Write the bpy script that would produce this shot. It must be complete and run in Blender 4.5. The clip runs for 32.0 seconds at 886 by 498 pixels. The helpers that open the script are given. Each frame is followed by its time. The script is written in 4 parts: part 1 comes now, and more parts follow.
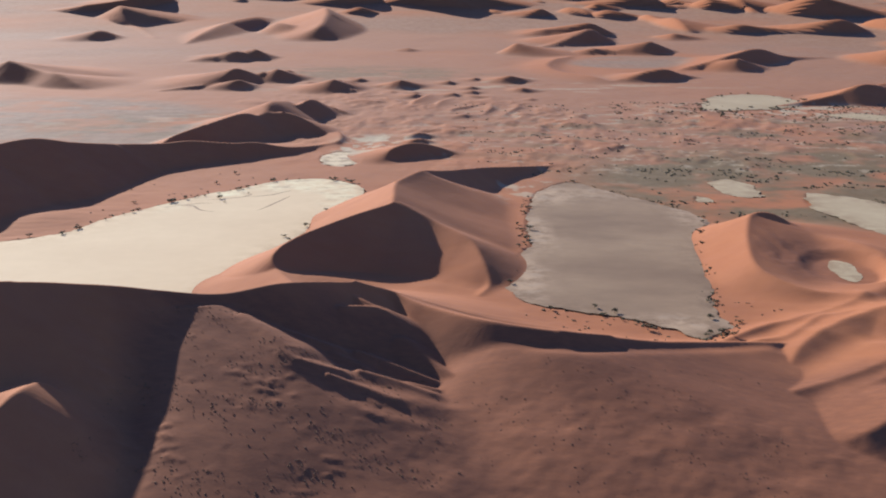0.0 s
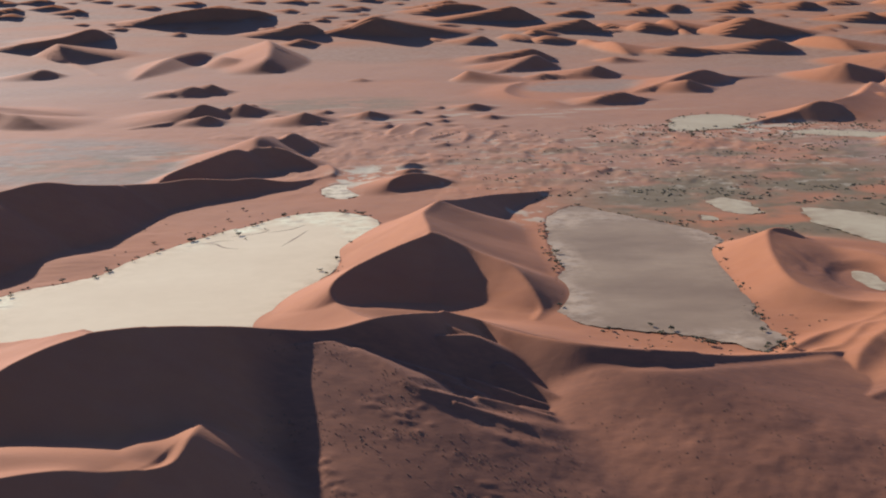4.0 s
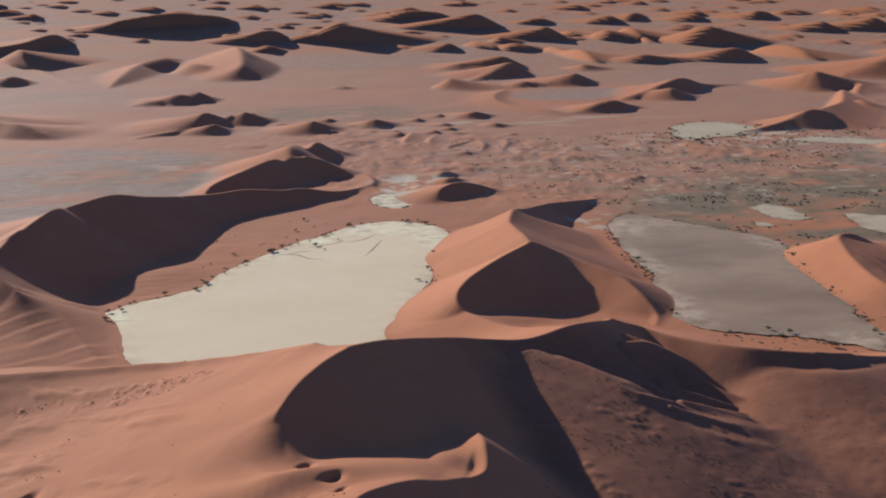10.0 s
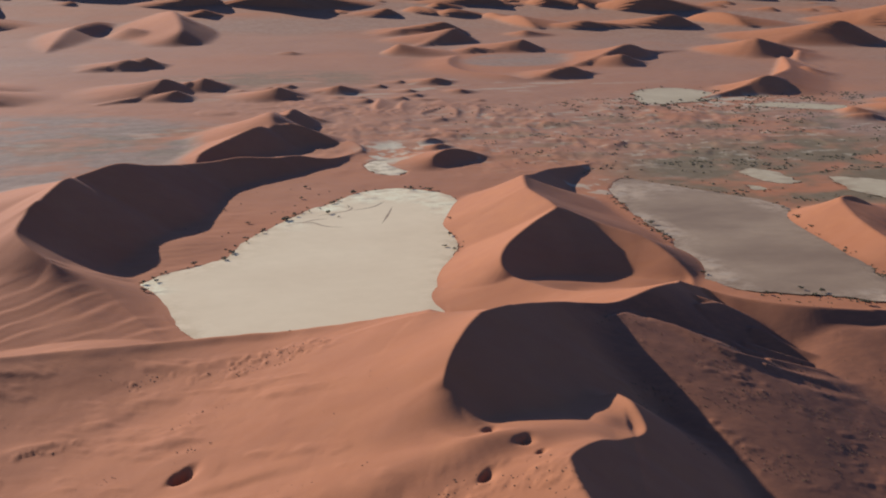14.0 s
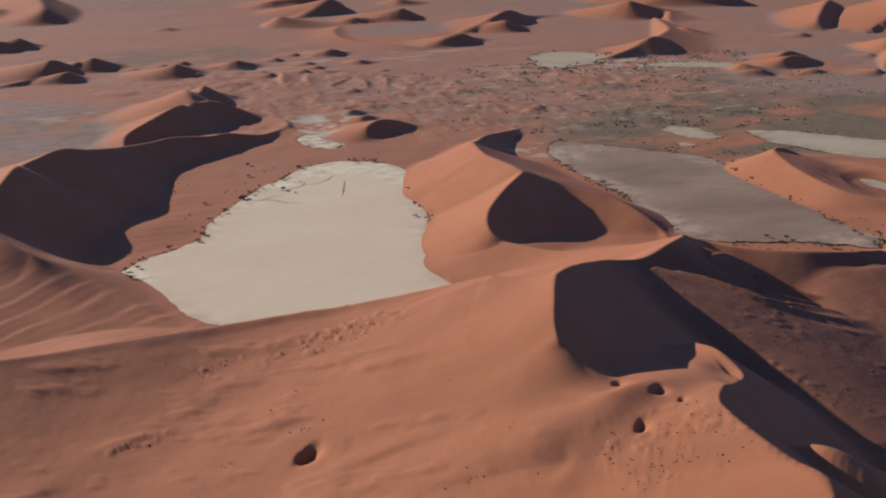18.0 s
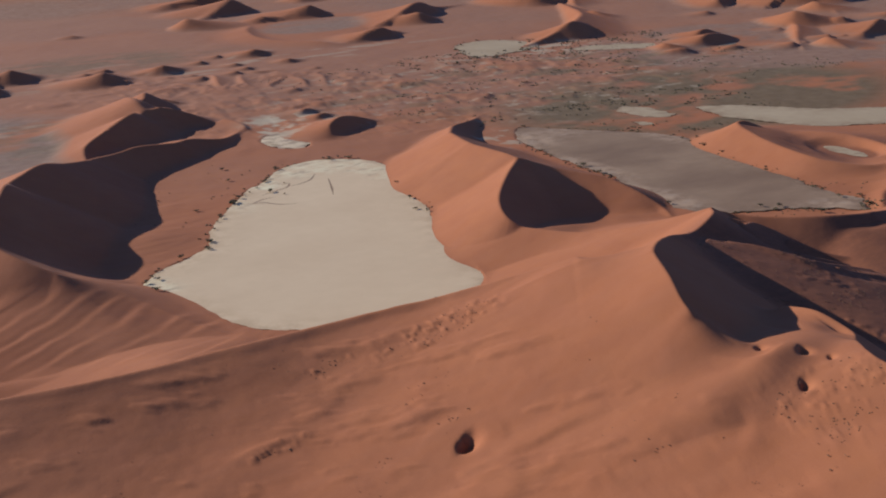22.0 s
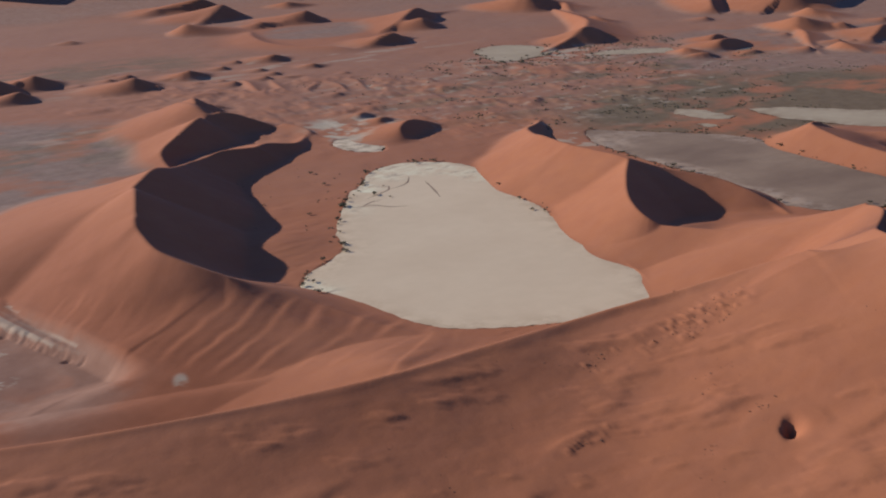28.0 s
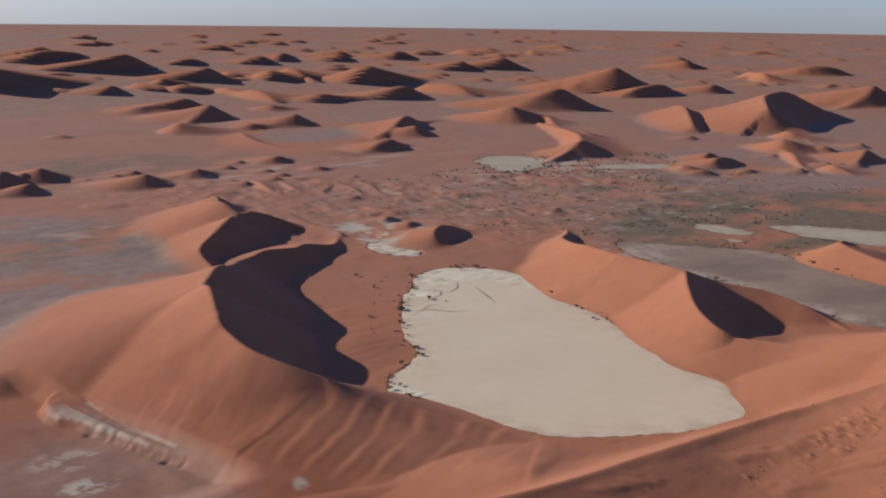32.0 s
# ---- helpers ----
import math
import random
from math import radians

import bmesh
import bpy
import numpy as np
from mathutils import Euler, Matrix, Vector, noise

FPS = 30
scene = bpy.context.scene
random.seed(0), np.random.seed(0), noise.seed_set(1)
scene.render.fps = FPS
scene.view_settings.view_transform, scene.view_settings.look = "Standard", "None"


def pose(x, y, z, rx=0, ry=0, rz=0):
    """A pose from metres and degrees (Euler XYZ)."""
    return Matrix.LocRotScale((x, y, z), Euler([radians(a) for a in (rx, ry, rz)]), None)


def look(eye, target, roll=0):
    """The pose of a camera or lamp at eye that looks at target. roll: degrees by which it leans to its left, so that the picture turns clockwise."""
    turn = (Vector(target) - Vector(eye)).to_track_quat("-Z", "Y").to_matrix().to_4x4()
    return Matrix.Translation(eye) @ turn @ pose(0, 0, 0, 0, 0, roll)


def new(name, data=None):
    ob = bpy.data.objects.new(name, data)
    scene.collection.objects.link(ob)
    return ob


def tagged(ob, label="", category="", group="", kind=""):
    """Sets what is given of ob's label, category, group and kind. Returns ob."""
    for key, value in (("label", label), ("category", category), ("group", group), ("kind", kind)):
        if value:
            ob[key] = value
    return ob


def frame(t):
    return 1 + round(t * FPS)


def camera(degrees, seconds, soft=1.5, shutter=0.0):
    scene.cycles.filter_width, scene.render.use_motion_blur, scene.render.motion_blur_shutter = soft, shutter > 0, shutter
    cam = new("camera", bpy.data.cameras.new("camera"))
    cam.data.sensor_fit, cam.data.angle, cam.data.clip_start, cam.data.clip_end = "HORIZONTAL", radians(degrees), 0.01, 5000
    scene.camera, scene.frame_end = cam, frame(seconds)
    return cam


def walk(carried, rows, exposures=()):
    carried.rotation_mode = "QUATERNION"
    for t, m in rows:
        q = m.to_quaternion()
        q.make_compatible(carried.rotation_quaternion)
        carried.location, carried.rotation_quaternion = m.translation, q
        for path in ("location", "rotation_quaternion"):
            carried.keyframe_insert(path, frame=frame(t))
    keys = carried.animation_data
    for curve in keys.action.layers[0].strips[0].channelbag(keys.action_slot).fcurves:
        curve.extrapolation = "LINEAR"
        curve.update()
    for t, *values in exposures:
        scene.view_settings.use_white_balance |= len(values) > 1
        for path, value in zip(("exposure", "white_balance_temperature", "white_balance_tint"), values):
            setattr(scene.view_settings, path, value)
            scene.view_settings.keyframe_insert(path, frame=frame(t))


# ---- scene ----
cam = camera(45.00, 32.0, soft=2.0)
PATH = [
    (0, (-0.00, -0.00, 300.16), (1.829, 96.092, 272.535), 0.363),
    (0.5, (-15.49, -3.03, 302.64), (-12.928, 93.138, 275.363), 0.011),
    (1, (-31.33, -6.33, 304.34), (-27.440, 90.063, 278.030), -0.477),
    (1.5, (-47.30, -8.79, 305.71), (-39.881, 87.390, 279.350), -0.928),
    (2, (-63.09, -11.22, 306.16), (-53.849, 84.736, 279.571), 0.147),
    (2.5, (-78.30, -12.58, 307.16), (-68.649, 83.131, 279.843), 0.374),
    (3, (-94.16, -13.28, 308.35), (-84.385, 82.314, 280.661), 0.300),
    (3.5, (-109.92, -14.06, 309.47), (-100.072, 81.748, 282.554), -0.099),
    (4, (-125.60, -14.84, 309.83), (-115.943, 81.406, 284.471), -0.844),
    (4.5, (-141.17, -15.07, 311.46), (-132.143, 81.394, 286.692), -0.325),
    (6.5, (-208.11, -20.01, 316.71), (-198.155, 76.756, 293.541), 0.403),
    (7, (-223.56, -20.44, 318.14), (-212.525, 76.124, 294.596), 1.713),
    (7.5, (-239.89, -19.23, 319.17), (-227.561, 77.053, 295.126), -0.238),
    (8, (-255.85, -17.19, 319.50), (-242.247, 78.915, 295.419), -0.768),
    (8.5, (-271.79, -15.58, 320.65), (-256.751, 80.421, 297.032), -0.771),
    (9, (-287.85, -14.97, 321.76), (-271.706, 80.923, 298.431), -0.456),
    (9.5, (-303.68, -14.07, 322.57), (-286.950, 81.539, 298.499), -0.133),
    (10, (-319.98, -11.87, 323.58), (-302.621, 83.369, 298.529), -0.312),
    (10.5, (-336.50, -9.31, 323.74), (-318.338, 85.639, 298.166), -0.881),
    (11, (-353.12, -6.96, 323.07), (-333.949, 87.858, 297.710), -0.743),
    (11.5, (-369.32, -4.59, 323.38), (-349.184, 89.883, 297.523), -0.359),
    (12, (-385.51, -1.45, 324.24), (-364.717, 92.588, 297.314), -0.472),
    (12.5, (-401.46, 1.62, 324.77), (-380.265, 95.209, 296.621), 0.281),
    (13, (-417.30, 4.50, 324.57), (-395.348, 97.761, 295.933), 0.749),
    (13.5, (-433.01, 7.90, 324.81), (-409.639, 100.882, 296.397), -0.353),
    (14, (-449.49, 11.26, 325.29), (-423.728, 103.714, 297.205), 0.352),
    (14.5, (-466.57, 14.05, 325.38), (-438.204, 105.492, 296.519), -0.007),
    (16.5, (-530.93, 33.28, 326.65), (-496.872, 121.779, 294.893), -0.296),
    (17, (-546.87, 38.64, 326.66), (-511.329, 126.748, 295.458), -0.533),
    (17.5, (-563.90, 42.92, 325.94), (-526.651, 130.651, 295.697), -0.726),
    (18, (-580.93, 47.40, 326.59), (-542.007, 134.234, 295.868), -0.446),
    (18.5, (-597.59, 53.17, 327.50), (-557.676, 138.410, 293.728), 1.429),
    (19, (-613.73, 59.55, 327.99), (-573.450, 142.035, 288.323), -0.355),
    (19.5, (-628.96, 66.32, 328.00), (-587.499, 148.923, 289.820), -0.999),
    (20, (-643.77, 73.68, 327.81), (-601.214, 155.859, 289.925), -1.294),
    (20.5, (-659.17, 80.53, 328.38), (-615.563, 162.502, 291.247), -1.499),
    (21, (-675.12, 87.78, 329.11), (-630.113, 169.300, 292.652), -3.205),
    (21.5, (-691.35, 95.27, 329.93), (-643.994, 177.199, 297.603), -2.131),
    (22, (-706.54, 101.61, 330.11), (-657.734, 182.983, 298.544), -2.373),
    (22.5, (-722.09, 109.42, 330.13), (-672.567, 189.612, 296.717), -0.670),
    (23, (-736.99, 117.37, 329.78), (-687.007, 197.246, 296.298), -1.668),
    (23.5, (-751.76, 125.12, 330.00), (-701.698, 204.659, 295.840), -1.549),
    (24, (-767.55, 133.17, 330.80), (-716.910, 211.958, 295.753), -0.618),
    (24.5, (-782.84, 141.64, 331.79), (-730.805, 219.669, 297.087), -2.108),
    (26.5, (-843.40, 177.44, 332.23), (-788.970, 254.606, 299.327), -2.570),
    (27, (-858.46, 187.25, 332.77), (-804.053, 264.652, 300.393), -0.297),
    (27.5, (-872.66, 197.11, 333.82), (-818.405, 274.825, 301.917), -0.782),
    (28, (-887.20, 206.81, 334.26), (-832.780, 284.696, 303.077), -1.896),
    (28.5, (-901.93, 216.76, 334.06), (-847.179, 294.765, 303.780), -1.553),
    (29, (-916.12, 227.10, 334.12), (-860.683, 305.165, 305.266), -0.930),
    (29.5, (-930.61, 237.55, 334.90), (-874.310, 315.518, 307.491), -0.924),
    (30, (-945.18, 247.33, 335.11), (-888.047, 324.985, 308.555), 0.007),
    (30.5, (-959.61, 257.39, 334.94), (-901.962, 334.853, 308.946), 0.105),
    (31, (-973.44, 268.45, 335.12), (-914.992, 345.594, 309.964), -0.670),
    (31.5, (-987.53, 280.06, 334.93), (-928.039, 356.757, 310.883), -0.280),
    (32, (-1001.52, 292.82, 334.17), (-940.573, 369.098, 312.533), 0.814),
]
EXPOSURE = [(0.0, 0.86, 6100.0, 10.0), (9.0, 0.64, 5850.0, 7.0), (14.0, 0.58, 6000.0, 9.0), (17.0, 0.48, 5950.0, 12.0), (20.0, 0.26, 6200.0, 15.0), (23.0, 0.29, 6050.0, 14.0), (27.0, 0.24, 5900.0, 15.0), (32.0, 0.36, 5800.0, 13.0)]
walk(cam, [(t, look(e, a, r)) for t, e, a, r in PATH], EXPOSURE)

# ---- sky and sun ----
SUN_TO = Vector((-0.574, 0.819, 0.0)).normalized()   # level direction towards the sun
SUN_UP = radians(21.5)
world = bpy.data.worlds.new("sky")
world.use_nodes = True
scene.world = world
wn = world.node_tree
sky = wn.nodes.new("ShaderNodeTexSky")
sky.sky_type = "NISHITA"
sky.sun_disc = False
sky.sun_elevation = SUN_UP
sky.sun_rotation = math.atan2(SUN_TO.x, SUN_TO.y)
sky.altitude = 600
sky.air_density, sky.dust_density, sky.ozone_density = 1.0, 0.3, 5.0
back = wn.nodes["Background"]
back.inputs["Strength"].default_value = 0.078
tone = wn.nodes.new("ShaderNodeMix")
tone.data_type, tone.blend_type = "RGBA", "MULTIPLY"
tone.inputs[0].default_value = 1.0
tone.inputs[7].default_value = (0.96, 0.95, 1.16, 1.0)
wn.links.new(sky.outputs[0], tone.inputs[6])
wn.links.new(tone.outputs[2], back.inputs[0])
sun = new("sun", bpy.data.lights.new("sun", "SUN"))
sun.data.energy, sun.data.angle, sun.data.color = 4.6, radians(0.53), (1.0, 0.93, 0.82)
to_sun = SUN_TO * math.cos(SUN_UP) + Vector((0, 0, math.sin(SUN_UP)))
sun.matrix_world = look(to_sun * 3000, (0, 0, 0))


# ---- materials ----
class Nodes:
    """Short hand for building a node material."""

    def __init__(self, name):
        self.mat = bpy.data.materials.new(name)
        self.mat.use_nodes = True
        self.tree = self.mat.node_tree
        self.bsdf = self.tree.nodes["Principled BSDF"]

    def node(self, kind, **values):
        n = self.tree.nodes.new(kind)
        for k, v in values.items():
            n.inputs[k.replace("_", " ")].default_value = v
        return n

    def link(self, a, b):
        self.tree.links.new(a, b)

    def place(self, scale=(1, 1, 1), turn=0.0):
        tc = self.tree.nodes.new("ShaderNodeTexCoord")
        mp = self.tree.nodes.new("ShaderNodeMapping")
        mp.inputs["Scale"].default_value = scale
        mp.inputs["Rotation"].default_value = (0, 0, radians(turn))
        self.link(tc.outputs["Object"], mp.inputs["Vector"])
        return mp.outputs[0]

    def noise(self, vec, scale, detail=4.0, rough=0.55, lo=0.3, hi=0.7):
        n = self.node("ShaderNodeTexNoise", Scale=scale, Detail=detail, Roughness=rough)
        self.link(vec, n.inputs["Vector"])
        r = self.tree.nodes.new("ShaderNodeMapRange")
        r.inputs["From Min"].default_value, r.inputs["From Max"].default_value = lo, hi
        self.link(n.outputs[0], r.inputs["Value"])
        return r.outputs[0]

    def attr(self, name):
        a = self.tree.nodes.new("ShaderNodeAttribute")
        a.attribute_name = name
        return a.outputs["Fac"]

    def math(self, op, a, b):
        m = self.tree.nodes.new("ShaderNodeMath")
        m.operation = op
        for i, v in enumerate((a, b)):
            if isinstance(v, (int, float)):
                m.inputs[i].default_value = v
            else:
                self.link(v, m.inputs[i])
        return m.outputs[0]

    def mix(self, fac, a, b):
        m = self.tree.nodes.new("ShaderNodeMix")
        m.data_type = "RGBA"
        for key, v in ((0, fac), (6, a), (7, b)):
            if isinstance(v, (int, float)):
                m.inputs[key].default_value = v
            elif isinstance(v, tuple):
                m.inputs[key].default_value = (*v, 1.0)
            else:
                self.link(v, m.inputs[key])
        return m.outputs[2]

    def finish(self, color, rough, height=None, strength=0.3, distance=1.0):
        self.link(color, self.bsdf.inputs["Base Color"])
        self.bsdf.inputs["Roughness"].default_value = rough
        self.bsdf.inputs["Specular IOR Level"].default_value = 0.15
        if height is not None:
            b = self.node("ShaderNodeBump", Strength=strength, Distance=distance)
            self.link(height, b.inputs["Height"])
            self.link(b.outputs[0], self.bsdf.inputs["Normal"])
        return self.mat


def sand_material():
    n = Nodes("dune_sand")
    p = n.place()
    big = n.noise(p, 0.006, 3)
    mid = n.noise(p, 0.05, 5)
    fine = n.noise(p, 0.5, 4)
    streak = n.noise(n.place((0.25, 1.0, 1.0), 35), 0.09, 4)
    c = n.mix(big, (0.352, 0.127, 0.050), (0.397, 0.154, 0.065))
    c = n.mix(n.math("MULTIPLY", mid, 0.35), c, (0.29, 0.105, 0.054))
    c = n.mix(n.math("MULTIPLY", streak, 0.16), c, (0.40, 0.185, 0.108))
    c = n.mix(n.math("MULTIPLY", fine, 0.12), c, (0.26, 0.10, 0.055))
    # darker and redder sand, gravelly interdune ground with painted far haze, chalky crust and scrub where the ground
    # carries them
    c = n.mix(n.math("MULTIPLY", n.attr("dark_sand"), n.noise(n.place((0.4, 1.0, 1.0), -40), 0.22, 5, 0.6, -0.25, 0.6)), c, (0.19, 0.076, 0.042))
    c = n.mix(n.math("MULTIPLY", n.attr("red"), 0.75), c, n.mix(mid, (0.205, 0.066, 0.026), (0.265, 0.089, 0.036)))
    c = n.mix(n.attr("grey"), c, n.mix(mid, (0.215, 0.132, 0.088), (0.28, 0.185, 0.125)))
    c = n.mix(n.attr("green"), c, n.mix(mid, (0.115, 0.088, 0.046), (0.175, 0.132, 0.074)))
    c = n.mix(n.attr("white"), c, n.mix(mid, (0.37, 0.29, 0.19), (0.46, 0.375, 0.255)))
    h = n.math("ADD", n.math("MULTIPLY", mid, 0.22), n.math("MULTIPLY", fine, 0.05))
    h = n.math("ADD", h, n.math("MULTIPLY", streak, 0.07))
    return n.finish(c, 0.9, h, 0.5, 1.0)


def clay_material(name, a, b, stain, depth=0.12):
    n = Nodes(name)
    p = n.place()
    big = n.noise(p, 0.008, 4)
    mid = n.noise(p, 0.06, 5)
    edge = n.attr("edge")
    smear = n.noise(n.place((0.5, 1.0, 1.0), 20), 0.012, 5, 0.6, 0.42, 0.66)
    c = n.mix(big, a, b)
    c = n.mix(n.math("MULTIPLY", mid, 0.18), c, stain)
    c = n.mix(n.math("MULTIPLY", smear, depth), c, stain)
    c = n.mix(n.math("MULTIPLY", edge, n.noise(p, 0.05, 6, 0.65, 0.42, 0.58)), c, stain)
    crust = n.attr("crust")
    c = n.mix(n.math("MULTIPLY", crust, n.noise(p, 0.045, 6, 0.65, 0.40, 0.60)), c, tuple(min(1.25 * v + 0.02, 0.72) for v in b))
    c = n.mix(n.math("MULTIPLY", crust, n.noise(n.place((0.6, 1.2, 1.0), -25), 0.06, 6, 0.7, 0.52, 0.62)), c, (0.36, 0.265, 0.18))
    return n.finish(c, 0.85, mid, 0.15, 0.3)


SAND = sand_material()
CLAY = clay_material("pale_clay", (0.61, 0.461, 0.282), (0.655, 0.506, 0.314), (0.495, 0.364, 0.215))
MUD = clay_material("grey_mud", (0.262, 0.172, 0.104), (0.335, 0.230, 0.140), (0.195, 0.124, 0.076), 0.8)
CHALK = clay_material("chalky_crust", (0.385, 0.297, 0.178), (0.47, 0.37, 0.23), (0.285, 0.197, 0.115))


# ---- height of the land ----
HUB = (-500.0, 150.0)          # middle of the sheet, under the flight line
EYE = 325.0                    # flight height over the plain
NEAR, FAR, RIM = 3600.0, 25000.0, 4700.0


def value_noise(x, y, seed):
    xi, yi = np.floor(x).astype(np.int64), np.floor(y).astype(np.int64)
    fx, fy = x - xi, y - yi
    fx, fy = fx * fx * (3 - 2 * fx), fy * fy * (3 - 2 * fy)

    def corner(i, j):
        h = (i * 374761393 + j * 668265263 + seed * 974634777) & 0xFFFFFFFF
        h = ((h ^ (h >> 13)) * 1274126177) & 0xFFFFFFFF
        return ((h ^ (h >> 16)) & 0xFFFF) / 65535.0

    a = corner(xi, yi) * (1 - fx) + corner(xi + 1, yi) * fx
    b = corner(xi, yi + 1) * (1 - fx) + corner(xi + 1, yi + 1) * fx
    return a * (1 - fy) + b * fy


def fbm(x, y, size, seed, octaves=4, gain=0.5):
    out, amp, total = np.zeros_like(x), 1.0, 0.0
    for k in range(octaves):
        out += amp * value_noise(x / size * 2 ** k + 17.3 * k, y / size * 2 ** k - 9.1 * k, seed + k)
        total += amp
        amp *= gain
    return out / total


def spline(points, step):
    """A smooth line through the points, sampled about every step metres."""
    p = np.array(points, float)
    q = np.vstack([2 * p[0] - p[1], p, 2 * p[-1] - p[-2]])
    out = []
    for i in range(len(p) - 1):
        a, b, c, d = q[i : i + 4]
        n = max(2, int(np.linalg.norm((c - b)[:2]) / step))
        for u in np.arange(n) / n:
            out.append(0.5 * (2 * b + (c - a) * u + (2 * a - 5 * b + 4 * c - d) * u * u + (3 * b - a - 3 * c + d) * u ** 3))
    out.append(p[-1])
    return np.array(out)


def soft_max(a, b, k):
    h = np.clip(0.5 + 0.5 * (a - b) / k, 0, 1)
    return b + (a - b) * h + k * h * (1 - h)


def ramp(v, k):
    """v where it is positive, 0 elsewhere, rounded over k metres."""
    return k * np.logaddexp(0, v / k)


RIDGES = []    # (dune, crest samples, slope on the left, slope on the right, hollowness of either side, roundness of the crest)


def ridge(dune, points, left=0.36, right=0.62, step=3.5, hollow=(2.6, 9.0), crown=0.5, cap=None, blend=4.0, stop=None):
    """A crest line of a dune. Walking along it, the slip face falls to the right and the windward slope to the left."""
    RIDGES.append((dune, spline(points, step), left, right, hollow, crown, max(left, right, 0.5) if cap is None else cap, blend, stop))


def ridge_height(r, x, y, out):
    dune, s, left, right, hollow, crown, cap, blend, stop = r
    reach = max(12.0, s[:, 2].max()) * (2.8 if min(hollow) < 2 else 1.7) / min(left, right, cap) + crown
    box = (x > s[:, 0].min() - reach) & (x < s[:, 0].max() + reach) & (y > s[:, 1].min() - reach) & (y < s[:, 1].max() + reach)
    ids = np.nonzero(box)[0]
    best = np.full(len(ids), -1e3)
    px, py = x[ids], y[ids]
    last = len(s) - 2
    for i, ((ax, ay, az), (bx, by, bz)) in enumerate(zip(s[:-1], s[1:])):
        ex, ey = bx - ax, by - ay
        size = math.hypot(ex, ey) + 1e-9
        u = ((px - ax) * ex + (py - ay) * ey) / size ** 2
        v = np.clip(u, 0, 1)
        dx, dy = px - ax - ex * v, py - ay - ey * v
        cz = az + (bz - az) * v
        d = np.sqrt(dx * dx + dy * dy) + 1e-6
        w = 0.5 + 0.5 * (ey * dx - ex * dy) / (size * d)      # 1 to the right, 0 to the left
        w = w * w * (3 - 2 * w)
        slope = left + (right - left) * w
        if i == 0 or i == last:
            over = np.clip((-u if i == 0 else u - 1) * size / d, 0, 1)
            slope = slope + (cap - slope) * over * over
        deep = (hollow[0] + (hollow[1] - hollow[0]) * w) * np.maximum(cz, 9.0)
        dd = np.sqrt(d * d + crown * crown) - crown
        np.maximum(best, cz - deep * (1 - np.exp(-slope * dd / deep)), out=best)
    if stop:                                      # a line beyond which the slope falls away steeply
        best -= stop[4] * np.clip((px - stop[0]) * stop[2] + (py - stop[1]) * stop[3], 0, None)
    out[ids] = soft_max(out[ids], best, blend)


BEHIND = (-611, 719, 0.303, 0.953, 0.55)
# the great dune in the foreground: its left shoulder, its horned summit, and the crest that runs on
ridge("great", [(-960, 900, 34), (-760, 775, 52), (-611, 719, 60), (-512, 703, 65), (-405, 686, 71), (-320, 656, 83), (-285, 632, 92)], 0.60, 0.34, hollow=(9, 1.05), blend=8)
ridge("great", [(-306, 466, 98), (-315, 486, 106), (-310, 506, 109), (-295, 534, 114), (-269, 576, 113), (-240, 603, 107)], 0.44, 0.66, hollow=(2.6, 9), blend=40, cap=0.9, stop=BEHIND)
ridge("great", [(-269, 576, 113), (-240, 603, 107), (-196, 638, 93), (-140, 673, 76), (-95, 697, 76), (-50, 742, 62)], 0.60, 0.66, hollow=(9, 9), blend=2)
ridge("great", [(-50, 742, 62), (-25, 752, 52), (0, 732, 48), (45, 700, 47), (94, 690, 43), (130, 700, 36)], 0.46, 0.62, blend=2)
ridge("great", [(94, 690, 43), (160, 712, 28), (240, 750, 12), (300, 775, 2)], 0.46, 0.50, hollow=(2.6, 6), blend=2)
ridge("great", [(-480, 90, 66), (-425, 190, 92), (-352, 262, 110), (-318, 293, 111), (-297, 320, 114), (-290, 351, 108), (-285, 392, 107), (-279, 408, 106), (-255, 434, 97), (-235, 450, 87), (-212, 470, 80), (-205, 500, 81), (-203, 526, 76)], 0.30, 0.72, hollow=(2.5, 9), blend=6, stop=BEHIND)
ridge("great", [(-246, 390, 82), (-241, 376, 87), (-235, 364, 83)], 0.7, 0.75, step=2, crown=6, blend=3)
ridge("great", [(-345, 440, 94), (-305, 440, 101), (-270, 452, 95), (-243, 470, 85), (-230, 485, 82)], 0.36, 0.40, crown=10, blend=5, cap=0.36, stop=(-226, 455, 0.945, -0.32, 1.0))
ridge("great", [(32, 672, 27), (56, 672, 36), (101, 664, 36), (150, 686, 27), (200, 712, 17), (260, 745, 6)], 0.6, 0.25, hollow=(9, 2), crown=5, blend=8)
ridge("great", [(-133, 915, 20), (-105, 850, 25), (-75, 790, 42), (-50, 742, 60)], 0.44, 0.30, blend=6, stop=(-52, 740, 0.35, -0.94, 0.9))
ridge("great", [(-900, 940, -2), (-660, 885, 2), (-560, 850, 7), (-515, 800, 20)], 0.26, 0.15, crown=10, blend=10, cap=0.5)
